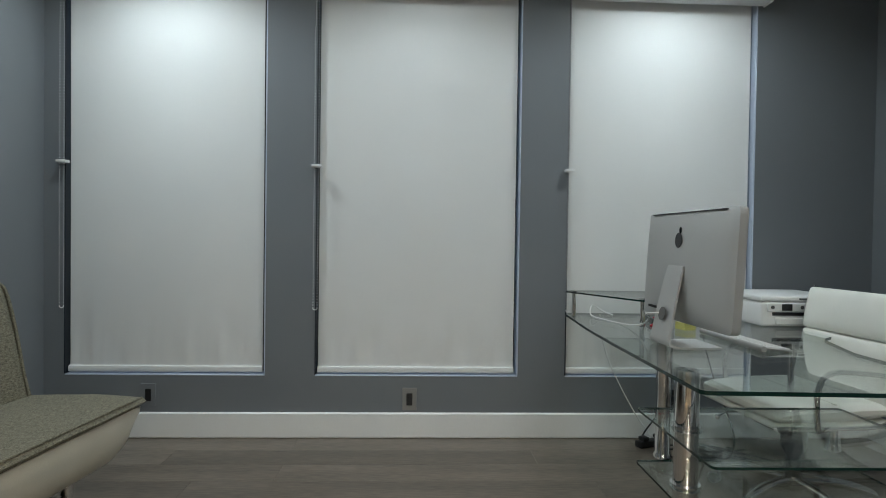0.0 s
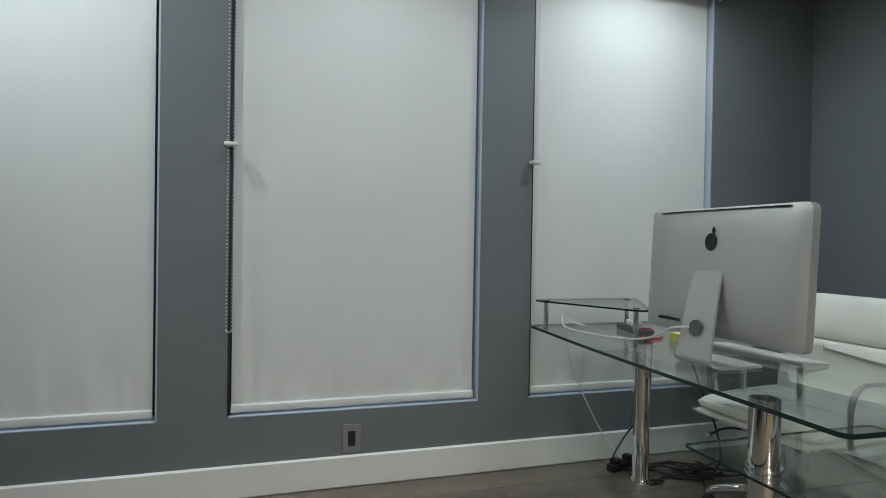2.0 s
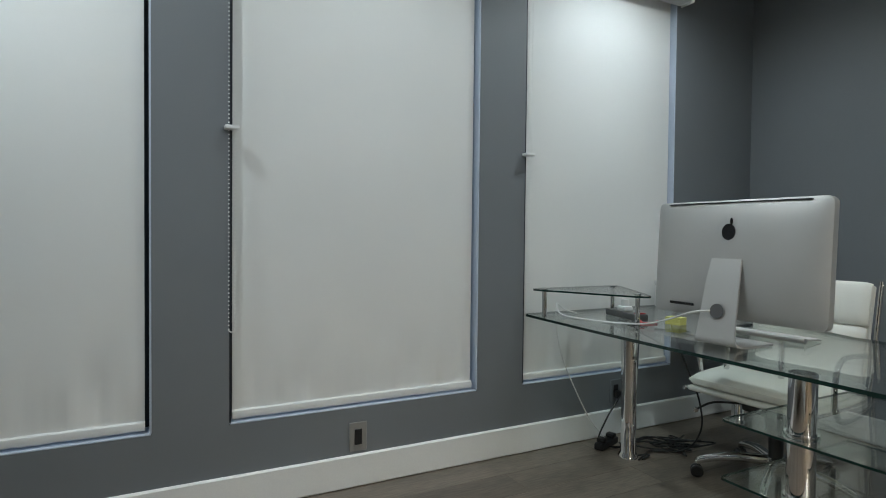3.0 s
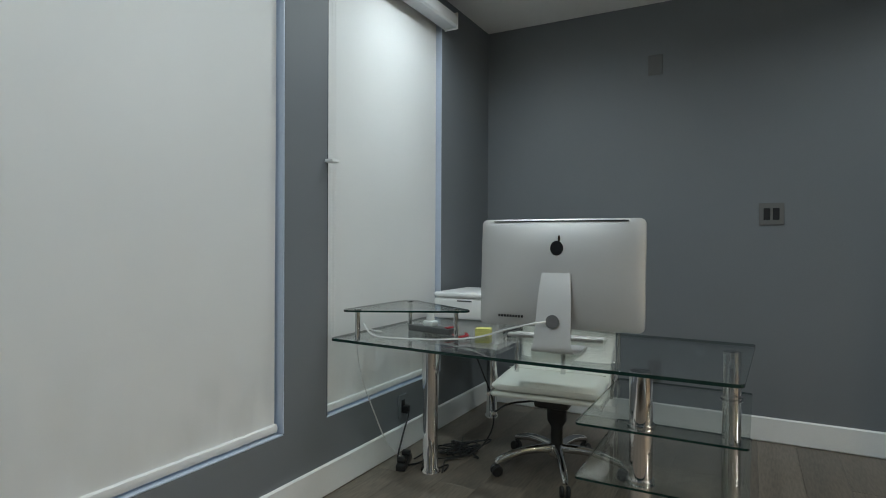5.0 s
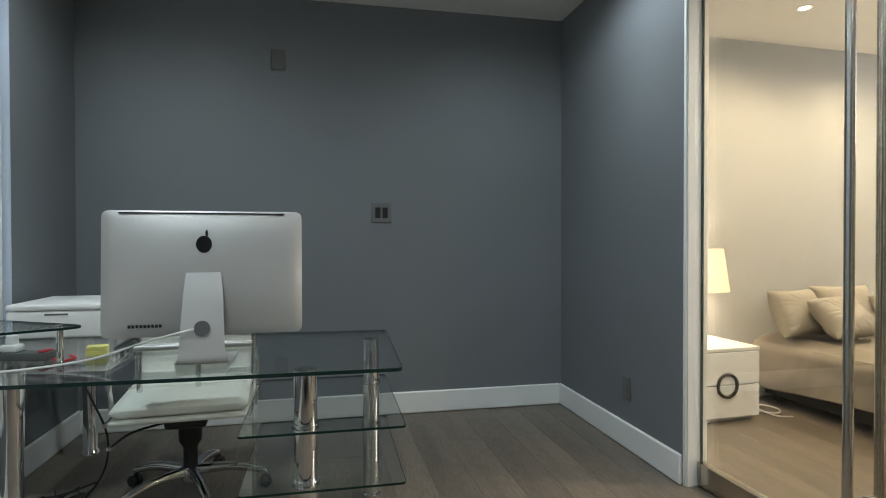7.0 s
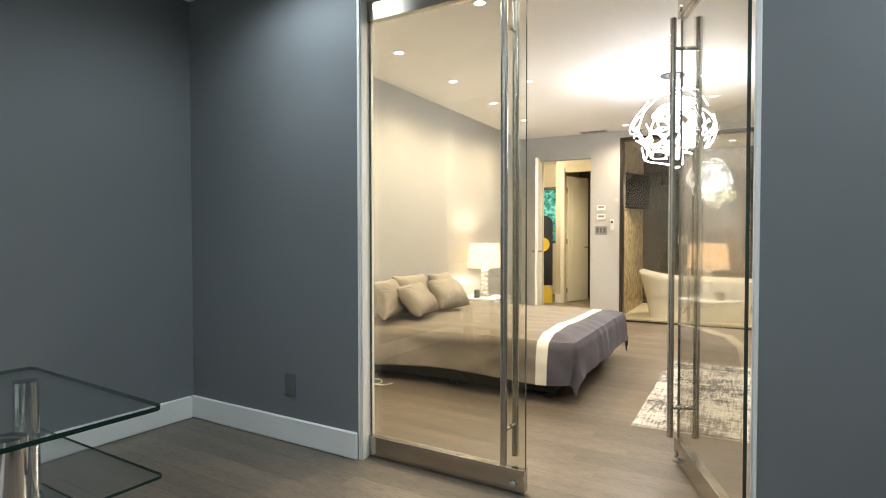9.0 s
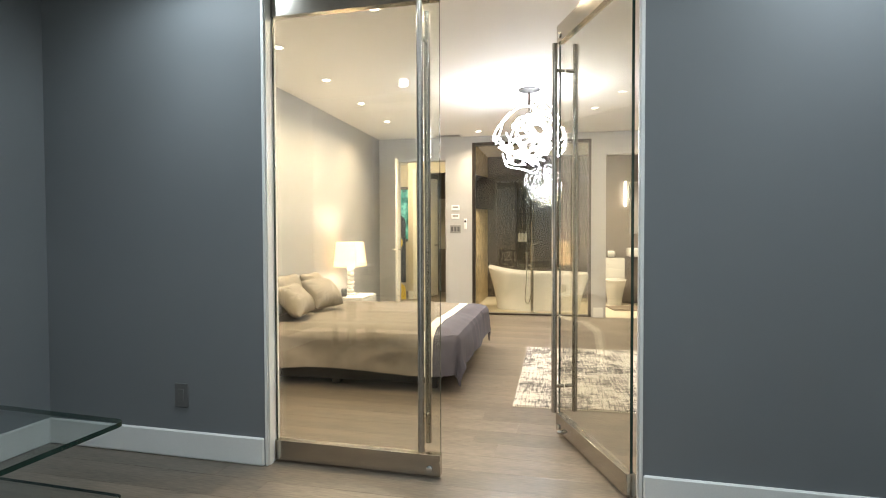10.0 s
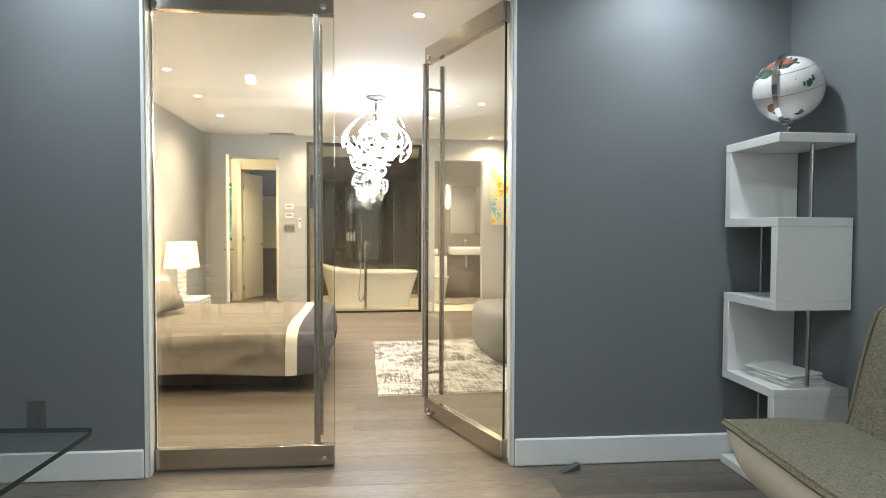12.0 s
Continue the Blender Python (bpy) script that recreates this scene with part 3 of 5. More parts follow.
def chair():
    """Swivel chair facing -x."""
    c = thing("office_chair", (1.75, 2.845, 0), "white padded leather swivel chair with chrome frame", "chair", "", 4)
    def pad(L, W, h, m, name, parent):
        def f(u, v):
            a = v * 2 * math.pi
            sx, sy = math.cos(a), math.sin(a)
            px = (abs(sx) ** 0.55) * math.copysign(1, sx)
            pz = (abs(sy) ** 0.7) * math.copysign(1, sy)
            end = min(1, (1 - abs(u * 2 - 1)) * 9) ** 0.5
            return (px * L / 2 * (0.94 + 0.06 * end), (u * 2 - 1) * W / 2, pz * h / 2 * (0.3 + 0.7 * end))
        bm = grid_surface(25, 29, f)
        bmesh.ops.remove_doubles(bm, verts=bm.verts, dist=0.0005)
        bmesh.ops.holes_fill(bm, edges=[e for e in bm.edges if e.is_boundary])
        bmesh.ops.transform(bm, matrix=m, verts=bm.verts)
        return part(name, bm, M_LEATHER, parent)
    seat = part("seat_sling", bx(-0.27, 0.22, -0.255, 0.255, 0.405, 0.43, 0.012, 3), M_LEATHER, c)
    pad(0.49, 0.51, 0.07, pose(-0.025, 0, 0.462, 0, -2, 0), "seat_pad", seat)
    part("seam", pipe([(-0.02, -0.24, 0.497), (-0.02, 0.24, 0.497)], 0.003, 6), M_LEATHER, seat)
    back = part("back_sling", bx(-0.011, 0.011, -0.245, 0.245, 0.0, 0.46, 0.008, 2, pose(0.205, 0, 0.44, 0, 11, 0)), M_LEATHER, c)
    pad(0.26, 0.48, 0.055, pose(0.205, 0, 0.44, 0, 11, 0) @ pose(-0.03, 0, 0.15, 0, 90, 0), "back_pad", back)
    pad(0.19, 0.49, 0.06, pose(0.205, 0, 0.44, 0, 11, 0) @ pose(-0.03, 0, 0.375, 0, 90, 0), "head_pad", back)
    for s in (-1, 1):
        part("side_rail", pipe(curve_pts([(-0.28, s * 0.262, 0.418), (0.0, s * 0.262, 0.414), (0.17, s * 0.262, 0.424), (0.225, s * 0.262, 0.49), (0.262, s * 0.262, 0.70), (0.30, s * 0.262, 0.91)], 6), 0.009, 10), M_CHROME, c, "polished chrome side rail")
        part("armrest", pipe(curve_pts([(-0.12, s * 0.275, 0.42), (-0.135, s * 0.285, 0.55), (-0.09, s * 0.288, 0.625), (0.06, s * 0.288, 0.625), (0.22, s * 0.275, 0.60)], 6), 0.011, 10), M_CHROME, c, "chrome loop armrest")
    part("mechanism", bx(-0.14, 0.10, -0.085, 0.085, 0.335, 0.40, 0.02, 2), M_BLACK, c)
    for s in (-1, 1):
        part("bracket", pipe(curve_pts([(-0.05, s * 0.08, 0.37), (-0.06, s * 0.18, 0.378), (-0.05, s * 0.25, 0.41)], 5), 0.010, 8), M_BLACK, c)
    part("gas_column", spun([(0, 0.07), (0.030, 0.07), (0.030, 0.22), (0.048, 0.25), (0.050, 0.335), (0, 0.335)], 20), M_BLACK, c)
    part("lever", pipe(curve_pts([(-0.1, 0.09, 0.36), (-0.15, 0.2, 0.345), (-0.17, 0.27, 0.30)], 5), 0.005, 8), M_BLACK, c)
    part("lever_knob", spun([(0, -0.014), (0.012, -0.006), (0.012, 0.006), (0, 0.014)], 12, pose(-0.17, 0.275, 0.295)), M_CHROME, c)
    part("hub", spun([(0, 0.075), (0.040, 0.075), (0.046, 0.10), (0.036, 0.135), (0, 0.135)], 20), M_CHROME, c)
    for k in range(5):
        a = radians(200 + 72 * k)
        ca, sa = math.cos(a), math.sin(a)
        spoke = part("spoke", pipe(curve_pts([(0.03 * ca, 0.03 * sa, 0.115), (0.17 * ca, 0.17 * sa, 0.112), (0.29 * ca, 0.29 * sa, 0.083), (0.315 * ca, 0.315 * sa, 0.062)], 5), 0.016, 10, radii=[0.024 - 0.011 * i / 15 for i in range(16)]), M_CHROME, c, "polished base spoke")
        for s in (-1, 1):
            part("caster", spun([(0, -0.009), (0.022, -0.009), (0.027, -0.004), (0.027, 0.004), (0.022, 0.009), (0, 0.009)], 18, pose(0.315 * ca - s * 0.014 * sa, 0.315 * sa + s * 0.014 * ca, 0.0275, 90, 0, math.degrees(a))), M_BLACK, spoke)


def printer():
    p = thing("printer", (2.02, 3.385, DESK), "white inkjet printer with a small dark display", "printer")
    body = part("body", bx(-0.215, 0.215, -0.20, 0.20, 0.002, 0.118, 0.012, 3), M_WHITE, p)
    part("lid", bx(-0.217, 0.217, -0.202, 0.20, 0.1205, 0.148, 0.010, 3), M_WHITE, p)
    part("control_panel", bx(-0.19, 0.10, -0.212, -0.201, 0.074, 0.116, 0.004, 1), M_WHITE, p)
    part("display", bx(-0.12, -0.07, -0.2145, -0.2125, 0.079, 0.111), M_LOGO, p, "small dark display")
    for x in (-0.165, -0.02):
        part("button", spun([(0, 0), (0.009, 0), (0.008, 0.003), (0, 0.003)], 16, pose(x, -0.2122, 0.095, 90, 0, 0)), M_GREYBOX, p)
    part("paper_slot", bx(-0.16, 0.16, -0.2035, -0.2005, 0.054, 0.070), M_BLACK, p)
    part("output_tray", bx(-0.15, 0.15, -0.215, -0.2005, 0.012, 0.046, 0.004, 1), M_WHITE, p)
    part("side_grip", bx(-0.2168, -0.2152, -0.04, 0.05, 0.100, 0.108), M_GREYBOX, p)
    part("badge", bx(-0.03, 0.03, -0.2035, -0.2025, 0.131, 0.138), M_GREYBOX, p)


def desk_clutter():
    k = thing("keyboard", (1.475, 2.76, DESK), "slim silver and white wireless keyboard", "keyboard", "", 3)
    part("plate", bx(-0.055, 0.055, -0.21, 0.21, 0.008, 0.013, 0.002, 1, pose(0, 0, 0, 0, 5, 0)), M_ALU, k)
    part("battery_tube", pipe([(-0.058, -0.21, 0.012), (-0.058, 0.21, 0.012)], 0.0105, 14), M_ALU, k, "round aluminium battery tube")
    for r in range(5):
        for i in range(14):
            part("key", bx(-0.043 + r * 0.019, -0.027 + r * 0.019, -0.20 + i * 0.0288, -0.175 + i * 0.0288, 0.0135, 0.0155, 0, 1, pose(0, 0, 0, 0, 5, 0)), M_WHITE, k, smooth=False)
    n = thing("sticky_notes", (1.39, 3.085, DESK), "block of yellow sticky notes on the glass", "notes", "", 12)
    for i in range(4):
        part("pad", bx(-0.029, 0.029, -0.034, 0.034, i * 0.0082 + 0.0003, i * 0.0082 + 0.0079, 0, 1, pose(0, 0, 0, 0, 0, [0, 2, -3, 1, 4][i])), M_NOTE, n, smooth=False)
    b = thing("power_hub", (1.34, 3.33, DESK), "dark grey power strip with red switches and white plug", "power strip", "", 80)
    part("housing", bx(-0.125, 0.125, -0.032, 0.032, 0.0005, 0.030, 0.006, 2), M_GREYBOX, b)
    for x in (-0.105,):
        part("switch", bx(x - 0.01, x + 0.012, -0.024, 0.024, 0.0302, 0.036, 0.002, 1), M_RED, b, "red rocker switch")
    part("plug", bx(-0.02, 0.04, -0.026, 0.026, 0.0302, 0.056, 0.008, 2), M_WHITE, b, "white plug adapter")
    part("plug_top", spun([(0, 0), (0.02, 0), (0.018, 0.03), (0, 0.032)], 16, pose(0.01, 0, 0.0563)), M_WHITE, b)
    part("red_lead", pipe(curve_pts([(-0.15, 0.03, 0.008), (-0.19, 0.05, 0.005), (-0.20, -0.01, 0.005), (-0.16, -0.05, 0.006)], 6), 0.005, 8), M_RED, b)
    c = thing("white_cable", (1.10, 2.68, DESK), "white power cable trailing over the glass desk", "cable")
    part("lead", pipe(curve_pts([(0.01, 0, 0.125), (-0.03, 0.06, 0.115), (0.03, 0.19, 0.075), (0.05, 0.34, 0.028), (0.04, 0.52, 0.006), (0.0, 0.68, 0.004), (-0.03, 0.80, 0.012), (0.0, 0.87, 0.055), (0.06, 0.88, 0.02), (0.10, 0.84, 0.006)], 7), 0.0038, 8), M_CABLE, c)
    c = thing("hanging_cable", (1.12, 3.655, 0.0), "thin white cable hanging behind the desk", "cable")
    part("lead", pipe(curve_pts([(0.05, -0.01, 0.70), (0.06, -0.01, 0.60), (0.10, -0.015, 0.45), (0.18, -0.025, 0.28), (0.26, -0.03, 0.14), (0.32, -0.06, 0.05), (0.34, -0.10, 0.012)], 6), 0.0035, 8), M_CABLE, c)


def floor_cables():
    s = thing("extension_block", (1.43, 3.54, 0), "black extension block on the floor with plugs", "power strip", "", 20)
    part("housing", bx(-0.09, 0.09, -0.025, 0.025, 0.0005, 0.036, 0.008, 2), M_BLACK, s)
    for x in (-0.05, 0.05):
        part("plug", bx(x - 0.02, x + 0.02, -0.022, 0.022, 0.0365, 0.058, 0.006, 2), M_BLACK, s)
    rnd = random.Random(4)
    for k in range(5):
        x, y = 1.43 + 0.06 * k, 3.45 - 0.04 * (k % 3)
        c = thing("black_cable", (x, y, 0), "tangled black cable on the floor under the desk", "cable", "floor cables")
        pts = [(rnd.uniform(-0.06, 0.3), rnd.uniform(-0.16, 0.14), 0.005 + 0.008 * (i % 2) + 0.004 * k) for i in range(7)]
        part("lead", pipe(curve_pts(pts, 7), 0.0042, 7), M_BLACK, c)
    c = thing("outlet_cable", (1.61, 3.655, 0), "black cable from the wall outlet to the floor", "cable")
    part("plug", bx(-0.018, 0.018, -0.03, 0.002, 0.205, 0.245, 0.005, 2), M_BLACK, c)
    part("lead", pipe(curve_pts([(0, -0.03, 0.22), (-0.06, -0.06, 0.20), (-0.16, -0.09, 0.13), (-0.23, -0.11, 0.03), (-0.16, -0.16, 0.008), (-0.05, -0.19, 0.008)], 7), 0.0045, 8), M_BLACK, c)
    c = thing("desk_cable", (1.55, 3.05, 0), "black cable drooping from the desk to the floor", "cable")
    part("lead", pipe(curve_pts([(0.0, 0.2, 0.682), (0.01, 0.12, 0.5), (0.06, 0.08, 0.33), (0.13, 0.12, 0.16), (0.14, 0.22, 0.03), (0.02, 0.33, 0.008)], 7), 0.0042, 8), M_BLACK, c)


def sofa():
    """Armless daybed seat along the west wall; its front towards +x."""
    t = thing("armless_sofa", (-1.10, 2.11, 0), "armless sofa with olive tweed cushions and cream leatherette base", "sofa", "", -6)
    L = 0.83

    def base(u, v):
        y = (u * 2 - 1) * L
        end = 1 - max(0, abs(u * 2 - 1) - 0.93) / 0.07
        k = math.sqrt(max(0.0, end)) if end < 1 else 1.0
        prof = [(0.026, 0.390), (0.016, 0.31), (-0.020, 0.225), (-0.10, 0.160), (-0.28, 0.14), (-0.50, 0.15), (-0.60, 0.22), (-0.62, 0.390)]
        p = curve_pts([(a, 0, b) for a, b in prof], 4)[round(v * 28)]
        return (p.x * (0.97 + 0.03 * k), y, 0.391 - (0.391 - p.z) * (0.45 + 0.55 * k))
    bm = grid_surface(41, 29, base)
    bmesh.ops.holes_fill(bm, edges=[e for e in bm.edges if e.is_boundary])
    part("base", bm, M_CREAM, t, "cream leatherette underside")

    def seat(u, v):
        y = (u * 2 - 1) * (L + 0.005)
        ends = min(1, (1 - abs(u * 2 - 1)) * 14)
        prof = [(-0.60, 0.392), (0.012, 0.392), (0.038, 0.398), (0.047, 0.412), (0.030, 0.434), (-0.2, 0.446), (-0.45, 0.425), (-0.60, 0.405)]
        n, q = len(prof), v * (len(prof) - 1)
        i = min(n - 2, int(q))
        a, b, f = prof[i], prof[i + 1], q - i
        x, z = a[0] + (b[0] - a[0]) * f, a[1] + (b[1] - a[1]) * f
        return (x, y, 0.412 + (z - 0.412) * (0.6 + 0.4 * ends) + 0.004 * noise.noise((x * 6, y * 6, 1)))
    bm = grid_surface(49, 36, seat)
    bmesh.ops.holes_fill(bm, edges=[e for e in bm.edges if e.is_boundary])
    part("seat_cushion", bm, M_TWEED, t)
    part("front_piping", pipe([(0.030, -L, 0.425), (0.034, -L * 0.9, 0.430), (0.034, L * 0.9, 0.430), (0.030, L, 0.425)], 0.005, 8), M_TWEED, t)

    def backrest(u, v):
        y = (u * 2 - 1) * (L - 0.02)
        prof = [(-0.43, 0.40), (-0.46, 0.52), (-0.50, 0.70), (-0.545, 0.86), (-0.575, 0.905), (-0.615, 0.905), (-0.635, 0.86), (-0.62, 0.70), (-0.60, 0.40)]
        p = curve_pts([(a, 0, b) for a, b in prof], 4)[round(v * 32)]
        ends = min(1, (1 - abs(u * 2 - 1)) * 16) ** 0.5
        cx = -0.53 - (p.z - 0.4) * 0.13
        return (cx + (p.x - cx) * (0.9 + 0.1 * ends), y, p.z - 0.02 * (1 - ends) + 0.003 * noise.noise((p.z * 7, y * 6, 2)))
    bm = grid_surface(45, 33, backrest)
    bmesh.ops.holes_fill(bm, edges=[e for e in bm.edges if e.is_boundary])
    b = part("backrest", bm, M_TWEED, t)
    for s in (-1, 1):
        part("back_piping", pipe(curve_pts([(-0.440, s * (L - 0.025), 0.42), (-0.468, s * (L - 0.025), 0.52), (-0.503, s * (L - 0.025), 0.70), (-0.548, s * (L - 0.025), 0.86), (-0.59, s * (L - 0.03), 0.90)], 5), 0.007, 8), M_TWEED, b)
    for y in (-0.6, 0.6):
        for x in (-0.12, -0.50):
            part("leg", spun([(0, 0.0), (0.018, 0.0), (0.022, 0.16), (0.022, 0.19), (0, 0.19)], 16, pose(x, y, 0)), M_CHROME, t, "short metal leg")


def zigzag_shelf():
    """Against the west wall; boards run along y, panels alternate between the two ends."""
    t = thing("zigzag_shelf", (-1.674, 0.90, 0), "tall white lacquered zigzag shelf with steel rods", "shelf", "", 0)
    d, y0, y1, th = 0.180, -0.20, 0.20, 0.042
    zs = [0.045, 0.49, 0.885, 1.26, 1.635]
    for z in zs:
        part("board", bx(-d, d, y0, y1, z - th, z, 0.002, 1), M_LACQUER, t)
    for i in range(4):
        s = (y1 - th, y1) if i % 2 == 0 else (y0, y0 + th)
        o = y0 + 0.03 if i % 2 == 0 else y1 - 0.03
        part("side_panel", bx(-d + 0.001, d - 0.001, s[0], s[1], zs[i] + 0.0005, zs[i + 1] - th - 0.0005, 0.0015, 1), M_LACQUER, t)
        part("rod", pipe([(0.0, o, zs[i]), (0.0, o, zs[i + 1] - th)], 0.009, 12), M_STEEL, t, "thin steel rod")


M_OCEAN = mat("pale_globe_ocean", (0.66, 0.63, 0.62), 0.16, vary=0.06, scale=5, coat=0.6)


def land_colours():
    n, l = M_OCEAN.node_tree.nodes, M_OCEAN.node_tree.links
    b = n["Principled BSDF"]
    co, no, rp, mx, ramp = n.new("ShaderNodeTexCoord"), n.new("ShaderNodeTexNoise"), n.new("ShaderNodeValToRGB"), n.new("ShaderNodeMix"), n.new("ShaderNodeValToRGB")
    hue = n.new("ShaderNodeTexNoise")
    no.inputs["Scale"].default_value, no.inputs["Detail"].default_value, hue.inputs["Scale"].default_value = 7.5, 9, 6.0
    l.new(co.outputs["Object"], no.inputs["Vector"])
    l.new(co.outputs["Object"], hue.inputs["Vector"])
    rp.color_ramp.elements[0].position, rp.color_ramp.elements[1].position = 0.553, 0.560
    l.new(no.outputs["Fac"], rp.inputs[0])
    e = ramp.color_ramp.elements
    e[0].color, e[0].position, e[1].color, e[1].position = (0.04, 0.12, 0.09, 1), 0.40, (0.30, 0.12, 0.08, 1), 0.58
    m = e.new(0.5)
    m.color = (0.045, 0.055, 0.035, 1)
    l.new(hue.outputs["Fac"], ramp.inputs[0])
    mx.data_type = "RGBA"
    src = b.inputs["Base Color"].links[0].from_socket
    l.new(rp.outputs[0], mx.inputs[0])
    l.new(src, mx.inputs[6])
    l.new(ramp.outputs[0], mx.inputs[7])
    l.new(mx.outputs[2], b.inputs["Base Color"])


land_colours()


def globe():
    g = thing("globe", (-1.675, 0.90, 1.635), "pale tilted globe with a chrome meridian arm", "globe", "", 35)
    zc, r = 0.238, 0.152
    part("foot", spun([(0, 0.0005), (0.075, 0.0005), (0.075, 0.008), (0.02, 0.016), (0.012, 0.03), (0, 0.032)], 28), M_CHROME, g)
    bm = bmesh.new()
    bmesh.ops.create_uvsphere(bm, u_segments=40, v_segments=24, radius=r, matrix=pose(0, 0, zc, 0, 23, 0))
    part("ball", bm, M_OCEAN, g)
    bm = bmesh.new()
    ring = []
    for k in range(25):
        a = radians(-112 + 180 * k / 24)
        ring.append(((r + 0.012) * math.cos(a), 0, zc + (r + 0.012) * math.sin(a)))
    w = 0.011
    vs = [[bm.verts.new((x * s, y + o, zc + (z - zc) * s)) for s, o in ((1, -w), (1, w), (1.025, w), (1.025, -w))] for x, y, z in ring]
    for a, b in zip(vs, vs[1:]):
        for i in range(4):
            bm.faces.new((a[i], a[(i + 1) % 4], b[(i + 1) % 4], b[i]))
    bm.faces.new(vs[0]), bm.faces.new(vs[-1])
    bmesh.ops.transform(bm, matrix=pose(0, 0, 0, 0, 0, 0), verts=bm.verts)
    for lat in (0.0, 0.66):
        rr, zz = (r + 0.0003) * math.cos(lat), (r + 0.0003) * math.sin(lat)
        ringm = pose(0, 0, zc, 0, 23, 0)
        part("printed_line", pipe([ringm @ Vector((rr * math.cos(2 * math.pi * k / 48), rr * math.sin(2 * math.pi * k / 48), zz)) for k in range(48)], 0.0011, 5, True), M_GREYBOX, g, "thin printed latitude line")
    part("meridian_arm", bm, M_CHROME, g, "curved chrome meridian arm")
    part("stem", pipe([(0, 0, 0.03), (-0.02, 0, 0.045), (-0.055, 0, zc - r - 0.003)], 0.009, 10), M_CHROME, g)


def small_things():
    p = thing("paper_stack", (-1.67, 0.93, 0.49), "stack of white envelopes and papers on the shelf", "papers", "", 8)
    for i in range(4):
        part("envelope", bx(-0.10, 0.105, -0.13, 0.125, 0.0005 + i * 0.014, 0.0135 + i * 0.014, 0.005, 1, pose(0.004 * i, 0.003 * (i % 2), 0, 0, 0, [0, 4, -3, 5, -2][i])), M_PAPER, p)
    w = thing("door_wedge", (-0.68, 0.74, 0), "small dark rubber door wedge on the floor", "door stop", "", 20)
    bm = slab([(-0.055, -0.018), (0.055, -0.018), (0.055, 0.018), (-0.055, 0.018)], 0.0005, 0.03)
    for v in bm.verts:
        if v.co.z > 0.01:
            v.co.z = 0.004 + 0.028 * (0.055 - v.co.x) / 0.11
    bmesh.ops.bevel(bm, geom=list(bm.edges), offset=0.0015, segments=1, affect="EDGES")
    part("rubber", bm, M_GREYBOX, w)


desk()
computer()
chair()
printer()
desk_clutter()
floor_cables()
sofa()
zigzag_shelf()
globe()
small_things()


# ---- bedroom ----
FRAME = BEDROOM
M_TAUPE = mat("taupe_cotton", (0.215, 0.186, 0.153), 0.85, vary=0.07, scale=8, grain=420, bump=0.12)
M_PURPLE = mat("slate_purple_cotton", (0.085, 0.080, 0.102), 0.85, vary=0.07, scale=8, grain=420, bump=0.12)
M_BAND = mat("white_cotton_band", (0.74, 0.71, 0.64), 0.85, vary=0.04, grain=420, bump=0.1)
M_PILLOW = mat("beige_pillow_sateen", (0.32, 0.285, 0.24), 0.6, vary=0.08, scale=9, grain=300, bump=0.1)
# dark wood taken near black: the deep shade under the bed is in its colour
M_WOOD_SHADE = mat("dark_wood_with_shade", (0.012, 0.010, 0.009), 0.6, vary=0.2, stretch=(1, 6, 1))
M_FELT = mat("grey_felt", (0.22, 0.215, 0.21), 0.9, vary=0.08, scale=12, grain=400, bump=0.2)
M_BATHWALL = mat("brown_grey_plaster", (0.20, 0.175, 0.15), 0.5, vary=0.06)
M_TUB = mat("white_acrylic", (0.80, 0.80, 0.78), 0.15, vary=0.02)
M_BRONZE = mat("dark_bronze_frame", (0.06, 0.05, 0.04), 0.35, 0.7)
M_HALL = mat("cream_wall_paint", (0.62, 0.57, 0.45), 0.65, vary=0.04, scale=1.4)
M_DOORW = mat("white_door_paint", (0.76, 0.74, 0.68), 0.4, vary=0.03)
M_TOWEL = mat("brown_towel", (0.22, 0.18, 0.14), 0.95, vary=0.1, bump=0.3)
M_YELLOW = mat("yellow_print", (0.75, 0.55, 0.06), 0.4)


def shade_material():
    m = bpy.data.materials.new("cream_lamp_shade")
    m.use_nodes = True
    n, l = m.node_tree.nodes, m.node_tree.links
    b, tr, mix, no = n["Principled BSDF"], n.new("ShaderNodeBsdfTranslucent"), n.new("ShaderNodeMixShader"), n.new("ShaderNodeTexNoise")
    b.inputs["Base Color"].default_value, b.inputs["Roughness"].default_value = (0.8, 0.74, 0.64, 1), 0.85
    tr.inputs[0].default_value = (0.85, 0.76, 0.62, 1)
    no.inputs["Scale"].default_value = 180
    bp = n.new("ShaderNodeBump")
    bp.inputs["Strength"].default_value = 0.1
    l.new(no.outputs["Fac"], bp.inputs["Height"])
    l.new(bp.outputs[0], b.inputs["Normal"])
    mix.inputs[0].default_value = 0.5
    l.new(b.outputs[0], mix.inputs[1])
    l.new(tr.outputs[0], mix.inputs[2])
    l.new(mix.outputs[0], n["Material Output"].inputs[0])
    return m


M_SHADE = shade_material()


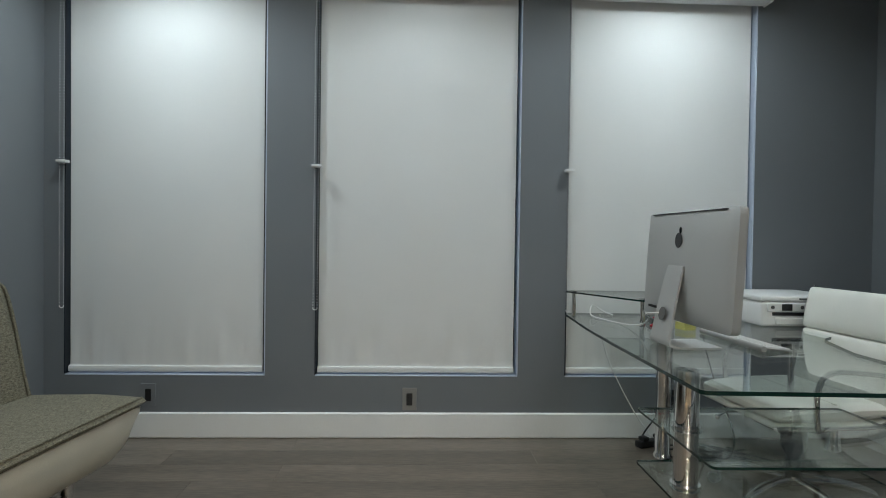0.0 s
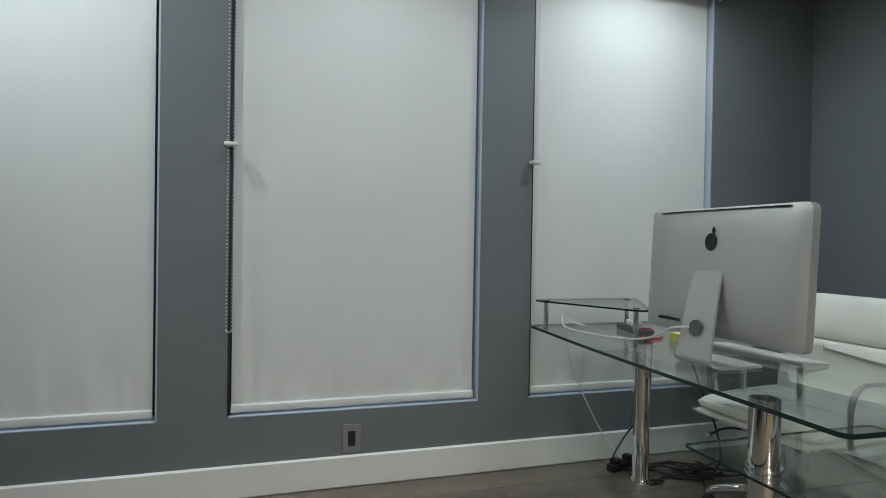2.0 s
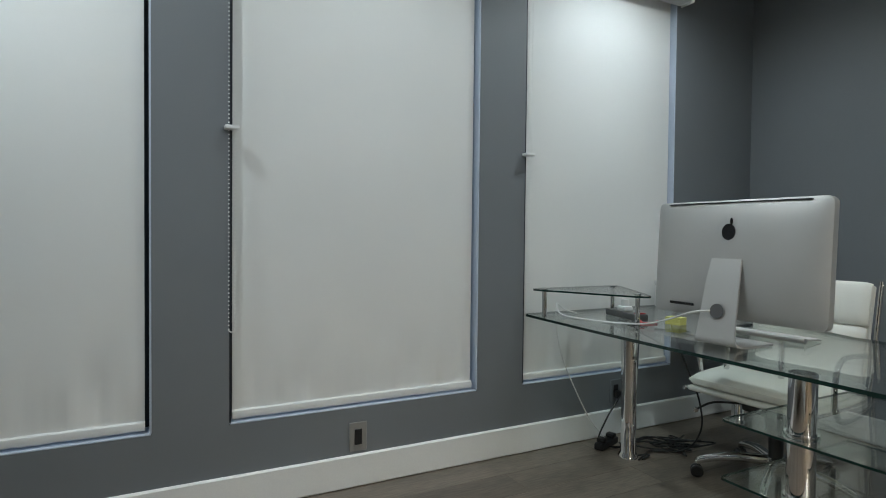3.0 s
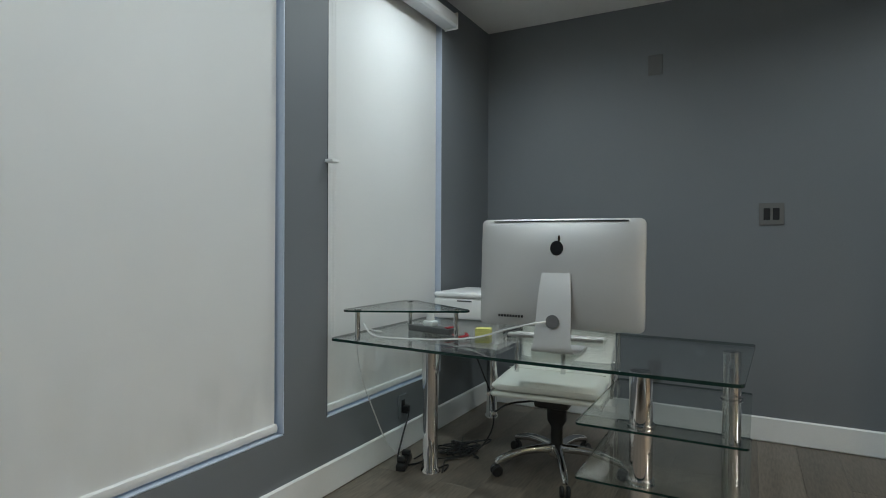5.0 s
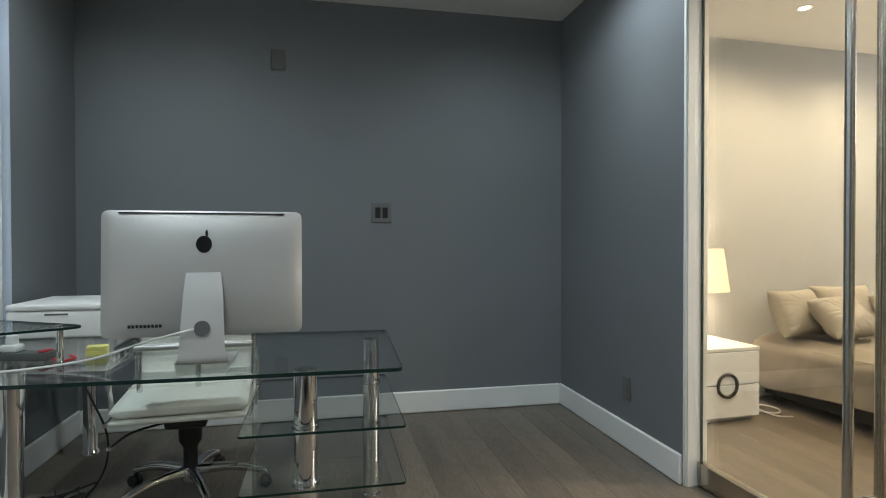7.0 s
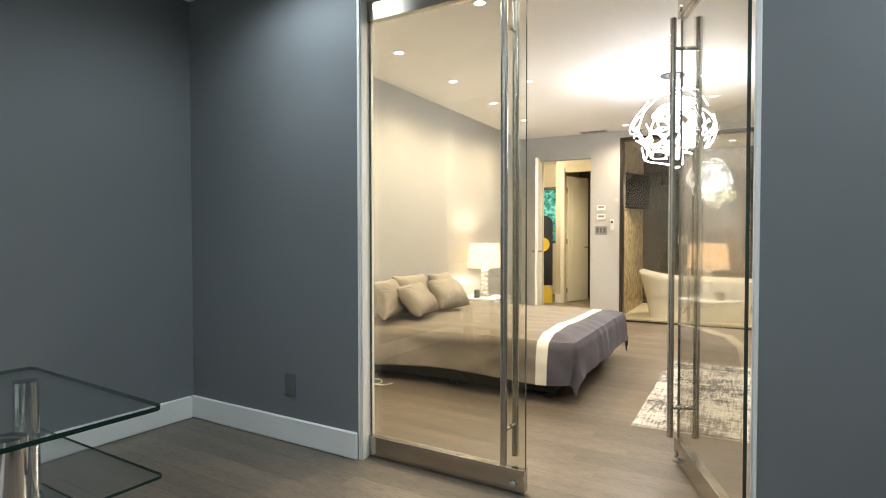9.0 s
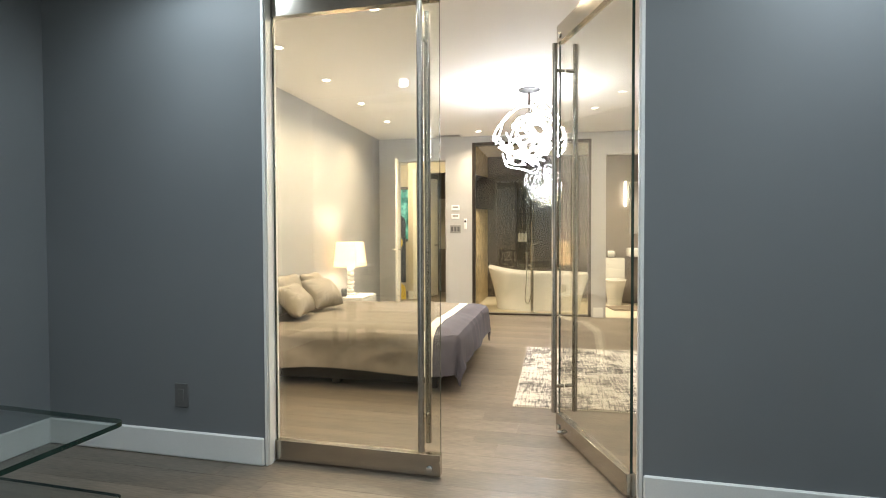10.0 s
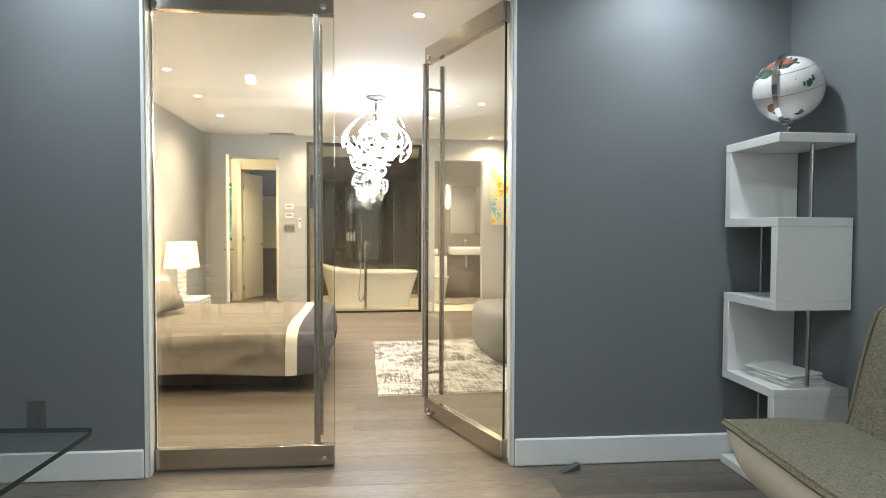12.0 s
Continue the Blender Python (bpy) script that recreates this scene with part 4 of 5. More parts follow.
def patterned(name, ramp, scale, detail, rough, stretch=(1, 1, 1), kind="noise", bump=0.2):
    """Colours from a ramp over noise or cells."""
    m = bpy.data.materials.new(name)
    m.use_nodes = True
    n, l = m.node_tree.nodes, m.node_tree.links
    b, co, mp, rp = n["Principled BSDF"], n.new("ShaderNodeTexCoord"), n.new("ShaderNodeMapping"), n.new("ShaderNodeValToRGB")
    b.inputs["Roughness"].default_value = rough
    mp.inputs["Scale"].default_value = stretch
    l.new(co.outputs["Object"], mp.inputs[0])
    if kind == "noise":
        t = n.new("ShaderNodeTexNoise")
        t.inputs["Detail"].default_value = detail
        out = t.outputs["Fac"]
    else:
        t = n.new("ShaderNodeTexVoronoi")
        out = t.outputs["Distance"]
    t.inputs["Scale"].default_value = scale
    l.new(mp.outputs[0], t.inputs["Vector"])
    fine = n.new("ShaderNodeTexNoise")
    fine.inputs["Scale"].default_value, fine.inputs["Detail"].default_value = scale * 9, 3
    l.new(mp.outputs[0], fine.inputs["Vector"])
    mix = n.new("ShaderNodeMix")
    mix.inputs[0].default_value = 0.3
    l.new(out, mix.inputs[2])
    l.new(fine.outputs["Fac"], mix.inputs[3])
    l.new(mix.outputs[0], rp.inputs[0])
    e = rp.color_ramp.elements
    while len(e) < len(ramp):
        e.new(0.5)
    for k, (p, c) in enumerate(ramp):
        e[k].position, e[k].color = p, (*c, 1)
    l.new(rp.outputs[0], b.inputs["Base Color"])
    bp = n.new("ShaderNodeBump")
    bp.inputs["Strength"].default_value, bp.inputs["Distance"].default_value = bump, 0.006
    l.new(mix.outputs[0], bp.inputs["Height"])
    l.new(bp.outputs[0], b.inputs["Normal"])
    return m


def rug_material():
    """Worn crosshatch: dark weft and warp streaks that come and go over a cream ground."""
    m = bpy.data.materials.new("distressed_rug_pile")
    m.use_nodes = True
    n, l = m.node_tree.nodes, m.node_tree.links
    b, co = n["Principled BSDF"], n.new("ShaderNodeTexCoord")
    b.inputs["Roughness"].default_value = 0.95

    def cloud(scale, stretch, detail):
        mp, t = n.new("ShaderNodeMapping"), n.new("ShaderNodeTexNoise")
        mp.inputs["Scale"].default_value = stretch
        t.inputs["Scale"].default_value, t.inputs["Detail"].default_value, t.inputs["Roughness"].default_value = scale, detail, 0.7
        l.new(co.outputs["Object"], mp.inputs[0])
        l.new(mp.outputs[0], t.inputs["Vector"])
        return t.outputs["Fac"]

    def maths(op, a, b2):
        k = n.new("ShaderNodeMath")
        k.operation = op
        for q, v in enumerate((a, b2)):
            if isinstance(v, float):
                k.inputs[q].default_value = v
            else:
                l.new(v, k.inputs[q])
        return k.outputs[0]
    streak = maths("ADD", cloud(9.0, (0.6, 7.0, 1), 8), cloud(9.0, (7.0, 0.6, 1), 8))
    total = maths("ADD", maths("MULTIPLY", streak, 0.62), maths("MULTIPLY", cloud(3.2, (1, 1, 1), 6), 0.75))
    rp = n.new("ShaderNodeValToRGB")
    e = rp.color_ramp.elements
    while len(e) < 4:
        e.new(0.5)
    for k, (q, c) in enumerate(((0.86, (0.60, 0.575, 0.53)), (0.97, (0.50, 0.475, 0.44)), (1.03, (0.22, 0.21, 0.205)), (1.12, (0.085, 0.082, 0.08)))):
        e[k].position, e[k].color = (q - 0.6) / 0.6, (*c, 1)
    rg = n.new("ShaderNodeMapRange")
    rg.inputs["From Min"].default_value, rg.inputs["From Max"].default_value = 0.6, 1.2
    l.new(total, rg.inputs["Value"])
    l.new(rg.outputs[0], rp.inputs[0])
    l.new(rp.outputs[0], b.inputs["Base Color"])
    bp = n.new("ShaderNodeBump")
    bp.inputs["Strength"].default_value, bp.inputs["Distance"].default_value = 0.4, 0.006
    l.new(streak, bp.inputs["Height"])
    l.new(bp.outputs[0], b.inputs["Normal"])
    return m


M_RUG = rug_material()
M_MOSAIC = patterned("dark_mosaic_tile", [(0.1, (0.015, 0.014, 0.013)), (0.45, (0.05, 0.043, 0.036)), (0.6, (0.10, 0.085, 0.07))], 26, 3, 0.5, (1, 1, 0.6), "cells", 0.5)
M_PEBBLE = patterned("pebble_stone_cladding", [(0.1, (0.72, 0.62, 0.42)), (0.5, (0.52, 0.42, 0.26)), (0.7, (0.28, 0.21, 0.12))], 14, 3, 0.5, (1, 1, 1), "cells", 0.8)
M_ART = patterned("abstract_painting", [(0.30, (0.05, 0.05, 0.05)), (0.40, (0.75, 0.30, 0.05)), (0.46, (0.80, 0.62, 0.15)), (0.52, (0.72, 0.70, 0.62)), (0.58, (0.10, 0.45, 0.50)), (0.68, (0.70, 0.66, 0.5))], 3.0, 4, 0.5)


def bed():
    b = thing("bed_frame", (0.72, -0.84, 0), "low dark wooden platform bed frame with shade in its colour", "bed")
    part("platform", bx(0.10, 1.74, -1.64, -0.06, 0.045, 0.20, 0.01, 2), M_WOOD_SHADE, b)
    for x in (0.15, 0.92, 1.68):
        for y in (-1.56, -0.14):
            part("leg", bx(x - 0.035, x + 0.035, y - 0.035, y + 0.035, 0, 0.0445, 0.006, 1), M_WOOD_SHADE, b)
    m = thing("mattress", (0.72, YM, 0.2005), "thick mattress under the duvet", "mattress")
    part("core", bx(0.01, 1.80, -HALF + 0.02, HALF - 0.02, 0.0005, 0.235, 0.05, 4), M_BAND, m)


X0, YM, HALF, TOPZ = 0.68, -1.70, 0.85, 0.458


def duvet_point(a, b):
    """Sheet coordinates: a metres from the foot edge (negative hangs over it), b metres from the bed's middle line."""
    da, db = max(0.0, -a), max(0.0, abs(b) - HALF)
    d, s = math.hypot(da, db), math.copysign(1, b)
    x, y = X0 + max(0.0, a), YM + s * min(HALF, abs(b))
    crease = 0.011 * (0.5 - abs(noise.noise((a * 1.7 + b * 0.8, b * 5.5, 2)))) + 0.007 * (0.5 - abs(noise.noise((a * 7, b * 3 - a * 2, 5))))
    soft = 0.012 * noise.noise((a * 2.2, b * 2.2, 4)) + 0.005 * noise.noise((a * 6, b * 6, 7)) + crease
    if d == 0:
        near = min(1, (HALF - abs(b)) / 0.13, a / 0.13 if a < 0.13 else 1)
        return (x, y, TOPZ - 0.034 * (1 - near) ** 2 + soft)
    ux, uy = da / d, db / d
    along = a if db > da else b
    sag = min(1, d / 0.28)
    fold = 0.011 * sag * math.sin(along * 7.0 + 1.3) + 0.030 * sag * noise.noise((a * 3, b * 3, 9)) + 0.010 * sag * noise.noise((a * 9, b * 9, 3)) + crease * 1.4
    out = 0.030 * min(1, d / 0.06) + 0.10 * d + fold
    drop = max(0.0, d - 0.02) * 0.985
    return (x - ux * out, y + s * uy * out, max(0.03, TOPZ - 0.034 - drop + soft * 0.6))


def duvet():
    t = thing("duvet", (0, 0, 0), "taupe duvet with a white band and slate purple foot end", "bedding")
    for name, a0, a1, m, label in (("foot_panel", -0.27, 0.150, M_PURPLE, "slate purple foot end"), ("band", 0.150, 0.235, M_BAND, "white contrast band"), ("main_panel", 0.235, 1.80, M_TAUPE, "taupe main panel")):
        def f(u, v, a0=a0, a1=a1):
            a = a0 + (a1 - a0) * u
            side = HALF + 0.305 + 0.02 * math.sin(a * 5.0)
            return duvet_point(a, (v * 2 - 1) * side)
        n = max(5, int((a1 - a0) / 0.018))
        part(name, thick(grid_surface(n, 130, f), 0.012), m, t, label)


def pillow_case(w, d, h, seed):
    """A soft pillow, w by d by h, with a piped rim, pulled corners and creases that run in from them."""
    def f(u, v, sign):
        x, y = u * 2 - 1, v * 2 - 1
        e = max(0.0, (1 - abs(x) ** 3.2) * (1 - abs(y) ** 3.2)) ** 0.46
        pin = 1 - 0.085 * (1 - y * y) * abs(x) ** 3 - 0.085 * (1 - x * x) * abs(y) ** 3
        r = math.hypot(x, y)
        fan = math.atan2(abs(y), abs(x)) * 9 + noise.noise((x * 2 + seed, y * 2, 1)) * 3
        crease = -0.16 * (1 - abs(math.sin(fan))) ** 3 * min(1, r) ** 2 - 0.20 * max(0, 0.2 - abs(noise.noise((x * 0.9 + seed, y * 1.9 + x, seed)))) + 0.12 * noise.noise((x * 1.2, y * 1.2 + seed, 6))
        return (x * w / 2 * pin, y * d / 2 * pin, h / 2 + sign * e * h / 2 * (1 + crease) + 0.012 * noise.noise((x * 1.7, y * 1.7, seed + 9)) * r)
    bm = bmesh.new()
    n = 44
    for sign in (1, -1):
        vs = [[bm.verts.new(f(i / n, j / n, sign)) for j in range(n + 1)] for i in range(n + 1)]
        for i in range(n):
            for j in range(n):
                bm.faces.new((vs[i][j], vs[i + 1][j], vs[i + 1][j + 1], vs[i][j + 1]))
    bmesh.ops.remove_doubles(bm, verts=bm.verts, dist=0.0005)
    return bm


def pillows():
    rows = [(2.20, -1.12, 10, 0.44, 0.30, 50, "front"), (2.40, -0.95, 8, 0.42, 0.33, 66, "back"), (2.20, -1.72, -14, 0.40, 0.30, 52, "front"), (2.41, -1.40, -6, 0.44, 0.35, 68, "back"), (2.41, -1.95, 5, 0.42, 0.33, 64, "back")]
    for i, (x, y, turn, w, h, lean, kind) in enumerate(rows):
        p = thing("pillow", (x, y, TOPZ + 0.005), "plump creased beige pillow leaning on the bed" if kind == "front" else "beige pillow propped against the wall", "pillow", "bed pillows", turn)
        bm = pillow_case(h, w, 0.185, i * 3.1)
        bmesh.ops.transform(bm, matrix=pose(-0.06, 0, h / 2 * math.sin(radians(lean)) - 0.018, 0, -lean, 0), verts=bm.verts)
        part("case", bm, M_PILLOW, p)


def nightstand(place, label):
    n = thing("nightstand", place, label, "nightstand", "bedside tables")
    part("body", bx(-0.22, 0.215, -0.245, 0.245, 0.03, 0.44, 0.004, 1), M_LACQUER, n)
    part("top", bx(-0.235, 0.218, -0.25, 0.25, 0.4405, 0.463, 0.004, 1), M_LACQUER, n)
    part("plinth", bx(-0.19, 0.21, -0.22, 0.22, 0, 0.0295), M_LACQUER, n)
    for z0, z1 in ((0.035, 0.232), (0.238, 0.436)):
        part("drawer", bx(-0.237, -0.2205, -0.242, 0.242, z0, z1, 0.003, 1), M_LACQUER, n)
    bm = bmesh.new()
    tube(bm, [(-0.243, 0.07 * math.cos(a), 0.235 + 0.07 * math.sin(a)) for a in [2 * math.pi * k / 28 for k in range(28)]], 0.010, 8, True)
    part("ring_handle", bm, M_BRONZE, n, "round dark ring handle")


def bedside_lamp(place):
    t = thing("bedside_lamp", place, "lit table lamp with cream rectangular shade on stacked discs", "lamp", "bedside lamps")
    part("foot", bx(-0.065, 0.065, -0.065, 0.065, 0.0005, 0.018, 0.004, 1), M_LACQUER, t)
    for k in range(6):
        z = 0.019 + k * 0.050
        part("disc", spun([(0, 0), (0.036, 0.0), (0.045, 0.012), (0.045, 0.030), (0.036, 0.042), (0.012, 0.045), (0.012, 0.0495), (0, 0.0495)], 24, pose(0, 0, z)), M_LACQUER if k % 2 else M_BAND, t)
    w0, d0, w1, d1, z0, z1 = 0.195, 0.135, 0.165, 0.11, 0.325, 0.605
    bm = bmesh.new()
    lo = [bm.verts.new((x * d0, y * w0, z0)) for x, y in ((-1, -1), (1, -1), (1, 1), (-1, 1))]
    hi = [bm.verts.new((x * d1, y * w1, z1)) for x, y in ((-1, -1), (1, -1), (1, 1), (-1, 1))]
    for i in range(4):
        bm.faces.new((lo[i], lo[(i + 1) % 4], hi[(i + 1) % 4], hi[i]))
    bmesh.ops.bevel(bm, geom=[e for e in bm.edges if abs(e.verts[0].co.z - e.verts[1].co.z) > 0.1], offset=0.012, segments=3, affect="EDGES")
    part("shade", thick(bm, 0.002), M_SHADE, t, "cream rectangular fabric shade")
    part("spider", pipe([(-0.108, 0, 0.58), (0.108, 0, 0.58)], 0.003, 6), M_STEEL, t)
    part("stem", pipe([(0, 0, 0.3185), (0, 0, 0.37)], 0.008, 8), M_STEEL, t)


def chandelier():
    c = thing("chandelier", (0.217, -2.34, BCEIL), "round chandelier of tangled glowing glass tubes", "chandelier")
    part("canopy", spun([(0, 0), (0.105, 0), (0.105, -0.012), (0.06, -0.028), (0.014, -0.032), (0, -0.032)], 28), M_BLACK, c, "dark round ceiling canopy")
    part("stem", pipe([(0, 0, -0.032), (0, 0, -0.30)], 0.011, 10), M_BRONZE, c)
    part("core", spun([(0, -0.56), (0.025, -0.55), (0.03, -0.40), (0.02, -0.30), (0, -0.30)], 14), M_BRONZE, c)
    rnd = random.Random(11)
    zc = -0.465
    for k in range(52):
        n = Vector((rnd.gauss(0, 1), rnd.gauss(0, 1), rnd.gauss(0, 1))).normalized()
        u = n.orthogonal().normalized()
        v = n.cross(u)
        R, r, a0, span = rnd.uniform(0.17, 0.345), rnd.uniform(0.07, 0.20), rnd.uniform(0, 6.28), rnd.uniform(2.4, 4.6)
        pts = []
        for i in range(19):
            a = a0 + i / 18 * span
            q = n * math.sqrt(max(0.01, R * R - r * r)) + (u * math.cos(a) + v * math.sin(a)) * r
            pts.append(q.normalized() * R * (1 + 0.06 * math.sin(2 * a + k)) + Vector((0, 0, zc)))
        part("glass_tube", pipe(pts, 0.0052, 7), M_TUBE, c, "curved glowing glass tube")


def rug():
    t = thing("rug", (-0.58, -1.60, 0), "grey and cream distressed woven rug on the planks", "rug")

    def f(u, v):
        x, y = (u * 2 - 1) * 0.82, (v * 2 - 1) * 0.985
        edge = min(1 - abs(u * 2 - 1), 1 - abs(v * 2 - 1))
        wob = 0.006 * noise.noise((x * 5, y * 5, 0)) * (1 if edge < 0.05 else 0)
        return (x + wob, y + wob, 0.010 + 0.0015 * noise.noise((x * 7, y * 7, 3)))
    part("weave", thick(grid_surface(40, 46, f), 0.009), M_RUG, t)
    bm = bmesh.new()
    rnd = random.Random(2)
    for k in range(150):
        x = -0.815 + k * 0.01094
        for s in (-1, 1):
            box(bm, x, x + 0.005, s * 0.985 - (0.018 if s < 0 else 0), s * 0.985 + (0.018 if s > 0 else 0), 0.0008, 0.004 + 0.002 * rnd.random())
    tagged(part("fringe", bm, M_BAND, t, "short cream fringe", smooth=False), kind="stuff")


def ottoman():
    t = thing("ottoman", (-1.20, -2.0, 0), "large rounded grey felt ottoman", "ottoman")

    def f(u, v):
        a = u * 2 * math.pi
        cx, cy = math.cos(a), math.sin(a)
        px, py = math.copysign(abs(cx) ** 0.5, cx) * 0.42, math.copysign(abs(cy) ** 0.5, cy) * 0.70
        prof = [(0.90, 0.012), (0.98, 0.08), (1.0, 0.22), (0.98, 0.36), (0.90, 0.44), (0.7, 0.465), (0.0, 0.47)]
        p = curve_pts([(q, 0, z) for q, z in prof], 3)[round(v * 18)]
        return (px * p.x, py * p.x, p.z)
    bm = grid_surface(49, 19, f)
    bmesh.ops.remove_doubles(bm, verts=bm.verts, dist=0.0005)
    part("cover", bm, M_FELT, t)


bed()
duvet()
pillows()
nightstand((2.305, -0.235, 0), "white lacquered nightstand with round ring handle")
nightstand((2.28, -2.945, 0), "white lacquered nightstand beyond the bed")
bedside_lamp((2.37, -0.22, 0.463))
bedside_lamp((2.29, -3.0, 0.463))
clock = thing("clock_box", (2.30, -2.82, 0.463), "small grey box clock on the nightstand", "clock", "", 20)
part("case", bx(-0.03, 0.03, -0.05, 0.05, 0.0005, 0.085, 0.005, 2), M_GREYBOX, clock)
lead = thing("bedside_cable", (2.16, -0.70, 0), "coiled white cable on the floor by the bed", "cable")
part("lead", pipe(curve_pts([(0.22, 0.12, 0.006), (0.08, 0.10, 0.006), (-0.02, 0.02, 0.01), (0.04, -0.06, 0.012), (0.14, -0.02, 0.016), (0.08, 0.08, 0.02), (-0.06, 0.06, 0.008), (-0.10, -0.03, 0.006)], 7), 0.005, 8), M_CABLE, lead)
chandelier()
rug()
ottoman()


def painting():
    p = thing("painting", (-1.87, BS, 1.77), "colourful abstract canvas in orange, yellow and teal", "painting")
    part("canvas", bx(-0.33, 0.33, 0.002, 0.035, -0.48, 0.48, 0.003, 1), M_ART, p)


def wall_controls():
    for z, w, h, k, label in ((1.530, 0.115, 0.072, 0, "white thermostat panel on the bedroom wall"), (1.405, 0.115, 0.072, 0, "white alarm keypad on the bedroom wall"), (1.226, 0.155, 0.115, 3, "white triple switch plate on the bedroom wall")):
        t = thing("control_panel", (1.388, BS, z), label, "switch", "bedroom wall controls")
        part("cover", bx(-w / 2, w / 2, 0.0005, 0.014, -h / 2, h / 2, 0.003, 1), M_WHITE if k < 3 else M_PLATE, t)
        if k == 0:
            part("display", bx(-w * 0.35, w * 0.35, 0.0142, 0.016, -h * 0.05, h * 0.3), M_PLATE, t)
        for i in range(k):
            part("rocker", bx(-0.062 + i * 0.046, -0.030 + i * 0.046, 0.0142, 0.018, -0.034, 0.034, 0.001, 1), M_GREYBOX, t)
    t = thing("remote_holder", (1.243, BS, 1.30), "slim white remote control on the wall", "remote")
    part("shell", bx(-0.02, 0.02, 0.0005, 0.02, -0.075, 0.075, 0.005, 2), M_WHITE, t)
    part("window", bx(-0.013, 0.013, 0.0202, 0.0215, 0.02, 0.05), M_BLACK, t)
    v = thing("ceiling_vent", (1.46, -4.70, BCEIL), "white slatted ceiling air vent", "vent")
    part("frame", bx(-0.19, 0.19, -0.075, 0.075, -0.008, -0.0005, 0.002, 1), M_WHITE, v)
    for k in range(8):
        part("slat", bx(-0.17, 0.17, -0.063 + k * 0.0165, -0.053 + k * 0.0165, -0.014, -0.0085), M_PLATE, v, smooth=False)


painting()
wall_controls()


# ---- bathroom behind the glass screen ----
bath_x0, bath_x1, bath_y = -1.95, 1.20, -7.13
setting("bath_wall_south", bx(bath_x0, bath_x1, bath_y - 0.1, bath_y, 0, BCEIL), M_MOSAIC, "dark mosaic tiled bathroom wall", "wall")
setting("bath_wall_west", bx(bath_x0 - 0.1, bath_x0, bath_y, BS - 0.15, 0, BCEIL), M_BATHWALL, "brown-grey bathroom wall", "wall")
setting("bath_wall_east", bx(bath_x1, bath_x1 + 0.1, bath_y, BS - 0.15, 0, BCEIL), M_PEBBLE, "pebble clad bathroom wall", "wall")
setting("bath_floor", bx(bath_x0, bath_x1, bath_y, BS, -0.02, 0.004), M_HALL, "pale stone bathroom floor", "floor")
setting("bath_partition", bx(bath_x0, -0.62, -6.663, -6.57, 0, BCEIL), M_BATHWALL, "brown-grey partition behind the basin", "wall")


def bath_screen():
    s = tagged(thing("window_4", (0.32, BS - 0.06, 0.0005), "floor to ceiling bath screen in a dark bronze frame", "window"), kind="structure")
    for g in ((-0.824, -0.785, -0.04, 0.075, 0, 2.453), (0.785, 0.824, -0.04, 0.075, 0, 2.453), (-0.785, 0.785, -0.04, 0.075, 2.411, 2.453), (-0.785, 0.785, -0.04, 0.075, 0.005, 0.028)):
        part("screen_frame", bx(*g, 0.003, 1), M_BRONZE, s)
    p = part("pane", bx(-0.7845, 0.7845, -0.005, 0.005, 0.0285, 2.4105), M_GLASS_BATH, s, smooth=False)
    p.visible_shadow = False


def bathtub():
    t = thing("bathtub", (0.24, -5.58, 0.004), "white freestanding bathtub with one raised end", "bathtub")

    def f(u, v):
        a = u * 2 * math.pi
        c, s = math.cos(a), math.sin(a)
        px, py = math.copysign(abs(c) ** 0.75, c), math.copysign(abs(s) ** 0.75, s)
        rim = 0.565 + 0.11 * max(0, c) ** 2
        k = v * 1.62
        if k <= 1:
            w = 0.80 + 0.20 * k ** 1.3
            return (px * 0.775 * w, py * 0.34 * w, 0.001 + rim * k)
        q = (k - 1) / 0.62
        w = 0.955 - 0.22 * q ** 2
        return (px * 0.775 * w, py * 0.34 * w, rim - (rim - 0.14) * q + 0.001)
    bm = grid_surface(57, 30, f)
    bmesh.ops.remove_doubles(bm, verts=bm.verts, dist=0.0005)
    bmesh.ops.holes_fill(bm, edges=[e for e in bm.edges if e.is_boundary])
    part("shell", bm, M_TUB, t)
    f = thing("bath_tap", (0.31, -5.14, 0.004), "tall chrome floor-standing bath mixer with hand shower", "tap")
    part("base_plate", bx(-0.06, 0.06, -0.05, 0.05, 0.001, 0.012, 0.003, 1), M_CHROME, f)
    part("column", pipe([(0, 0, 0.012), (0, 0, 0.98)], 0.024, 16), M_CHROME, f)
    part("spout", pipe(curve_pts([(0, 0, 0.95), (0, -0.03, 1.02), (0.0, -0.14, 1.03), (0, -0.2, 0.99)], 6), 0.018, 12), M_CHROME, f)
    part("lever", pipe([(0, 0, 0.98), (-0.10, 0.01, 1.03)], 0.010, 10), M_CHROME, f)
    part("hand_shower", pipe([(0.075, 0, 0.70), (0.075, 0, 0.88)], 0.016, 12, radii=[0.012, 0.022]), M_CHROME, f)
    part("holder", pipe([(0.0, 0, 0.70), (0.075, 0, 0.70)], 0.012, 10), M_CHROME, f)
    part("hose", pipe(curve_pts([(0.075, 0, 0.70), (0.085, 0.0, 0.45), (0.10, 0, 0.20), (0.06, 0, 0.13), (0.02, 0, 0.25), (0.015, 0, 0.5)], 7), 0.007, 8), M_CHROME, f)


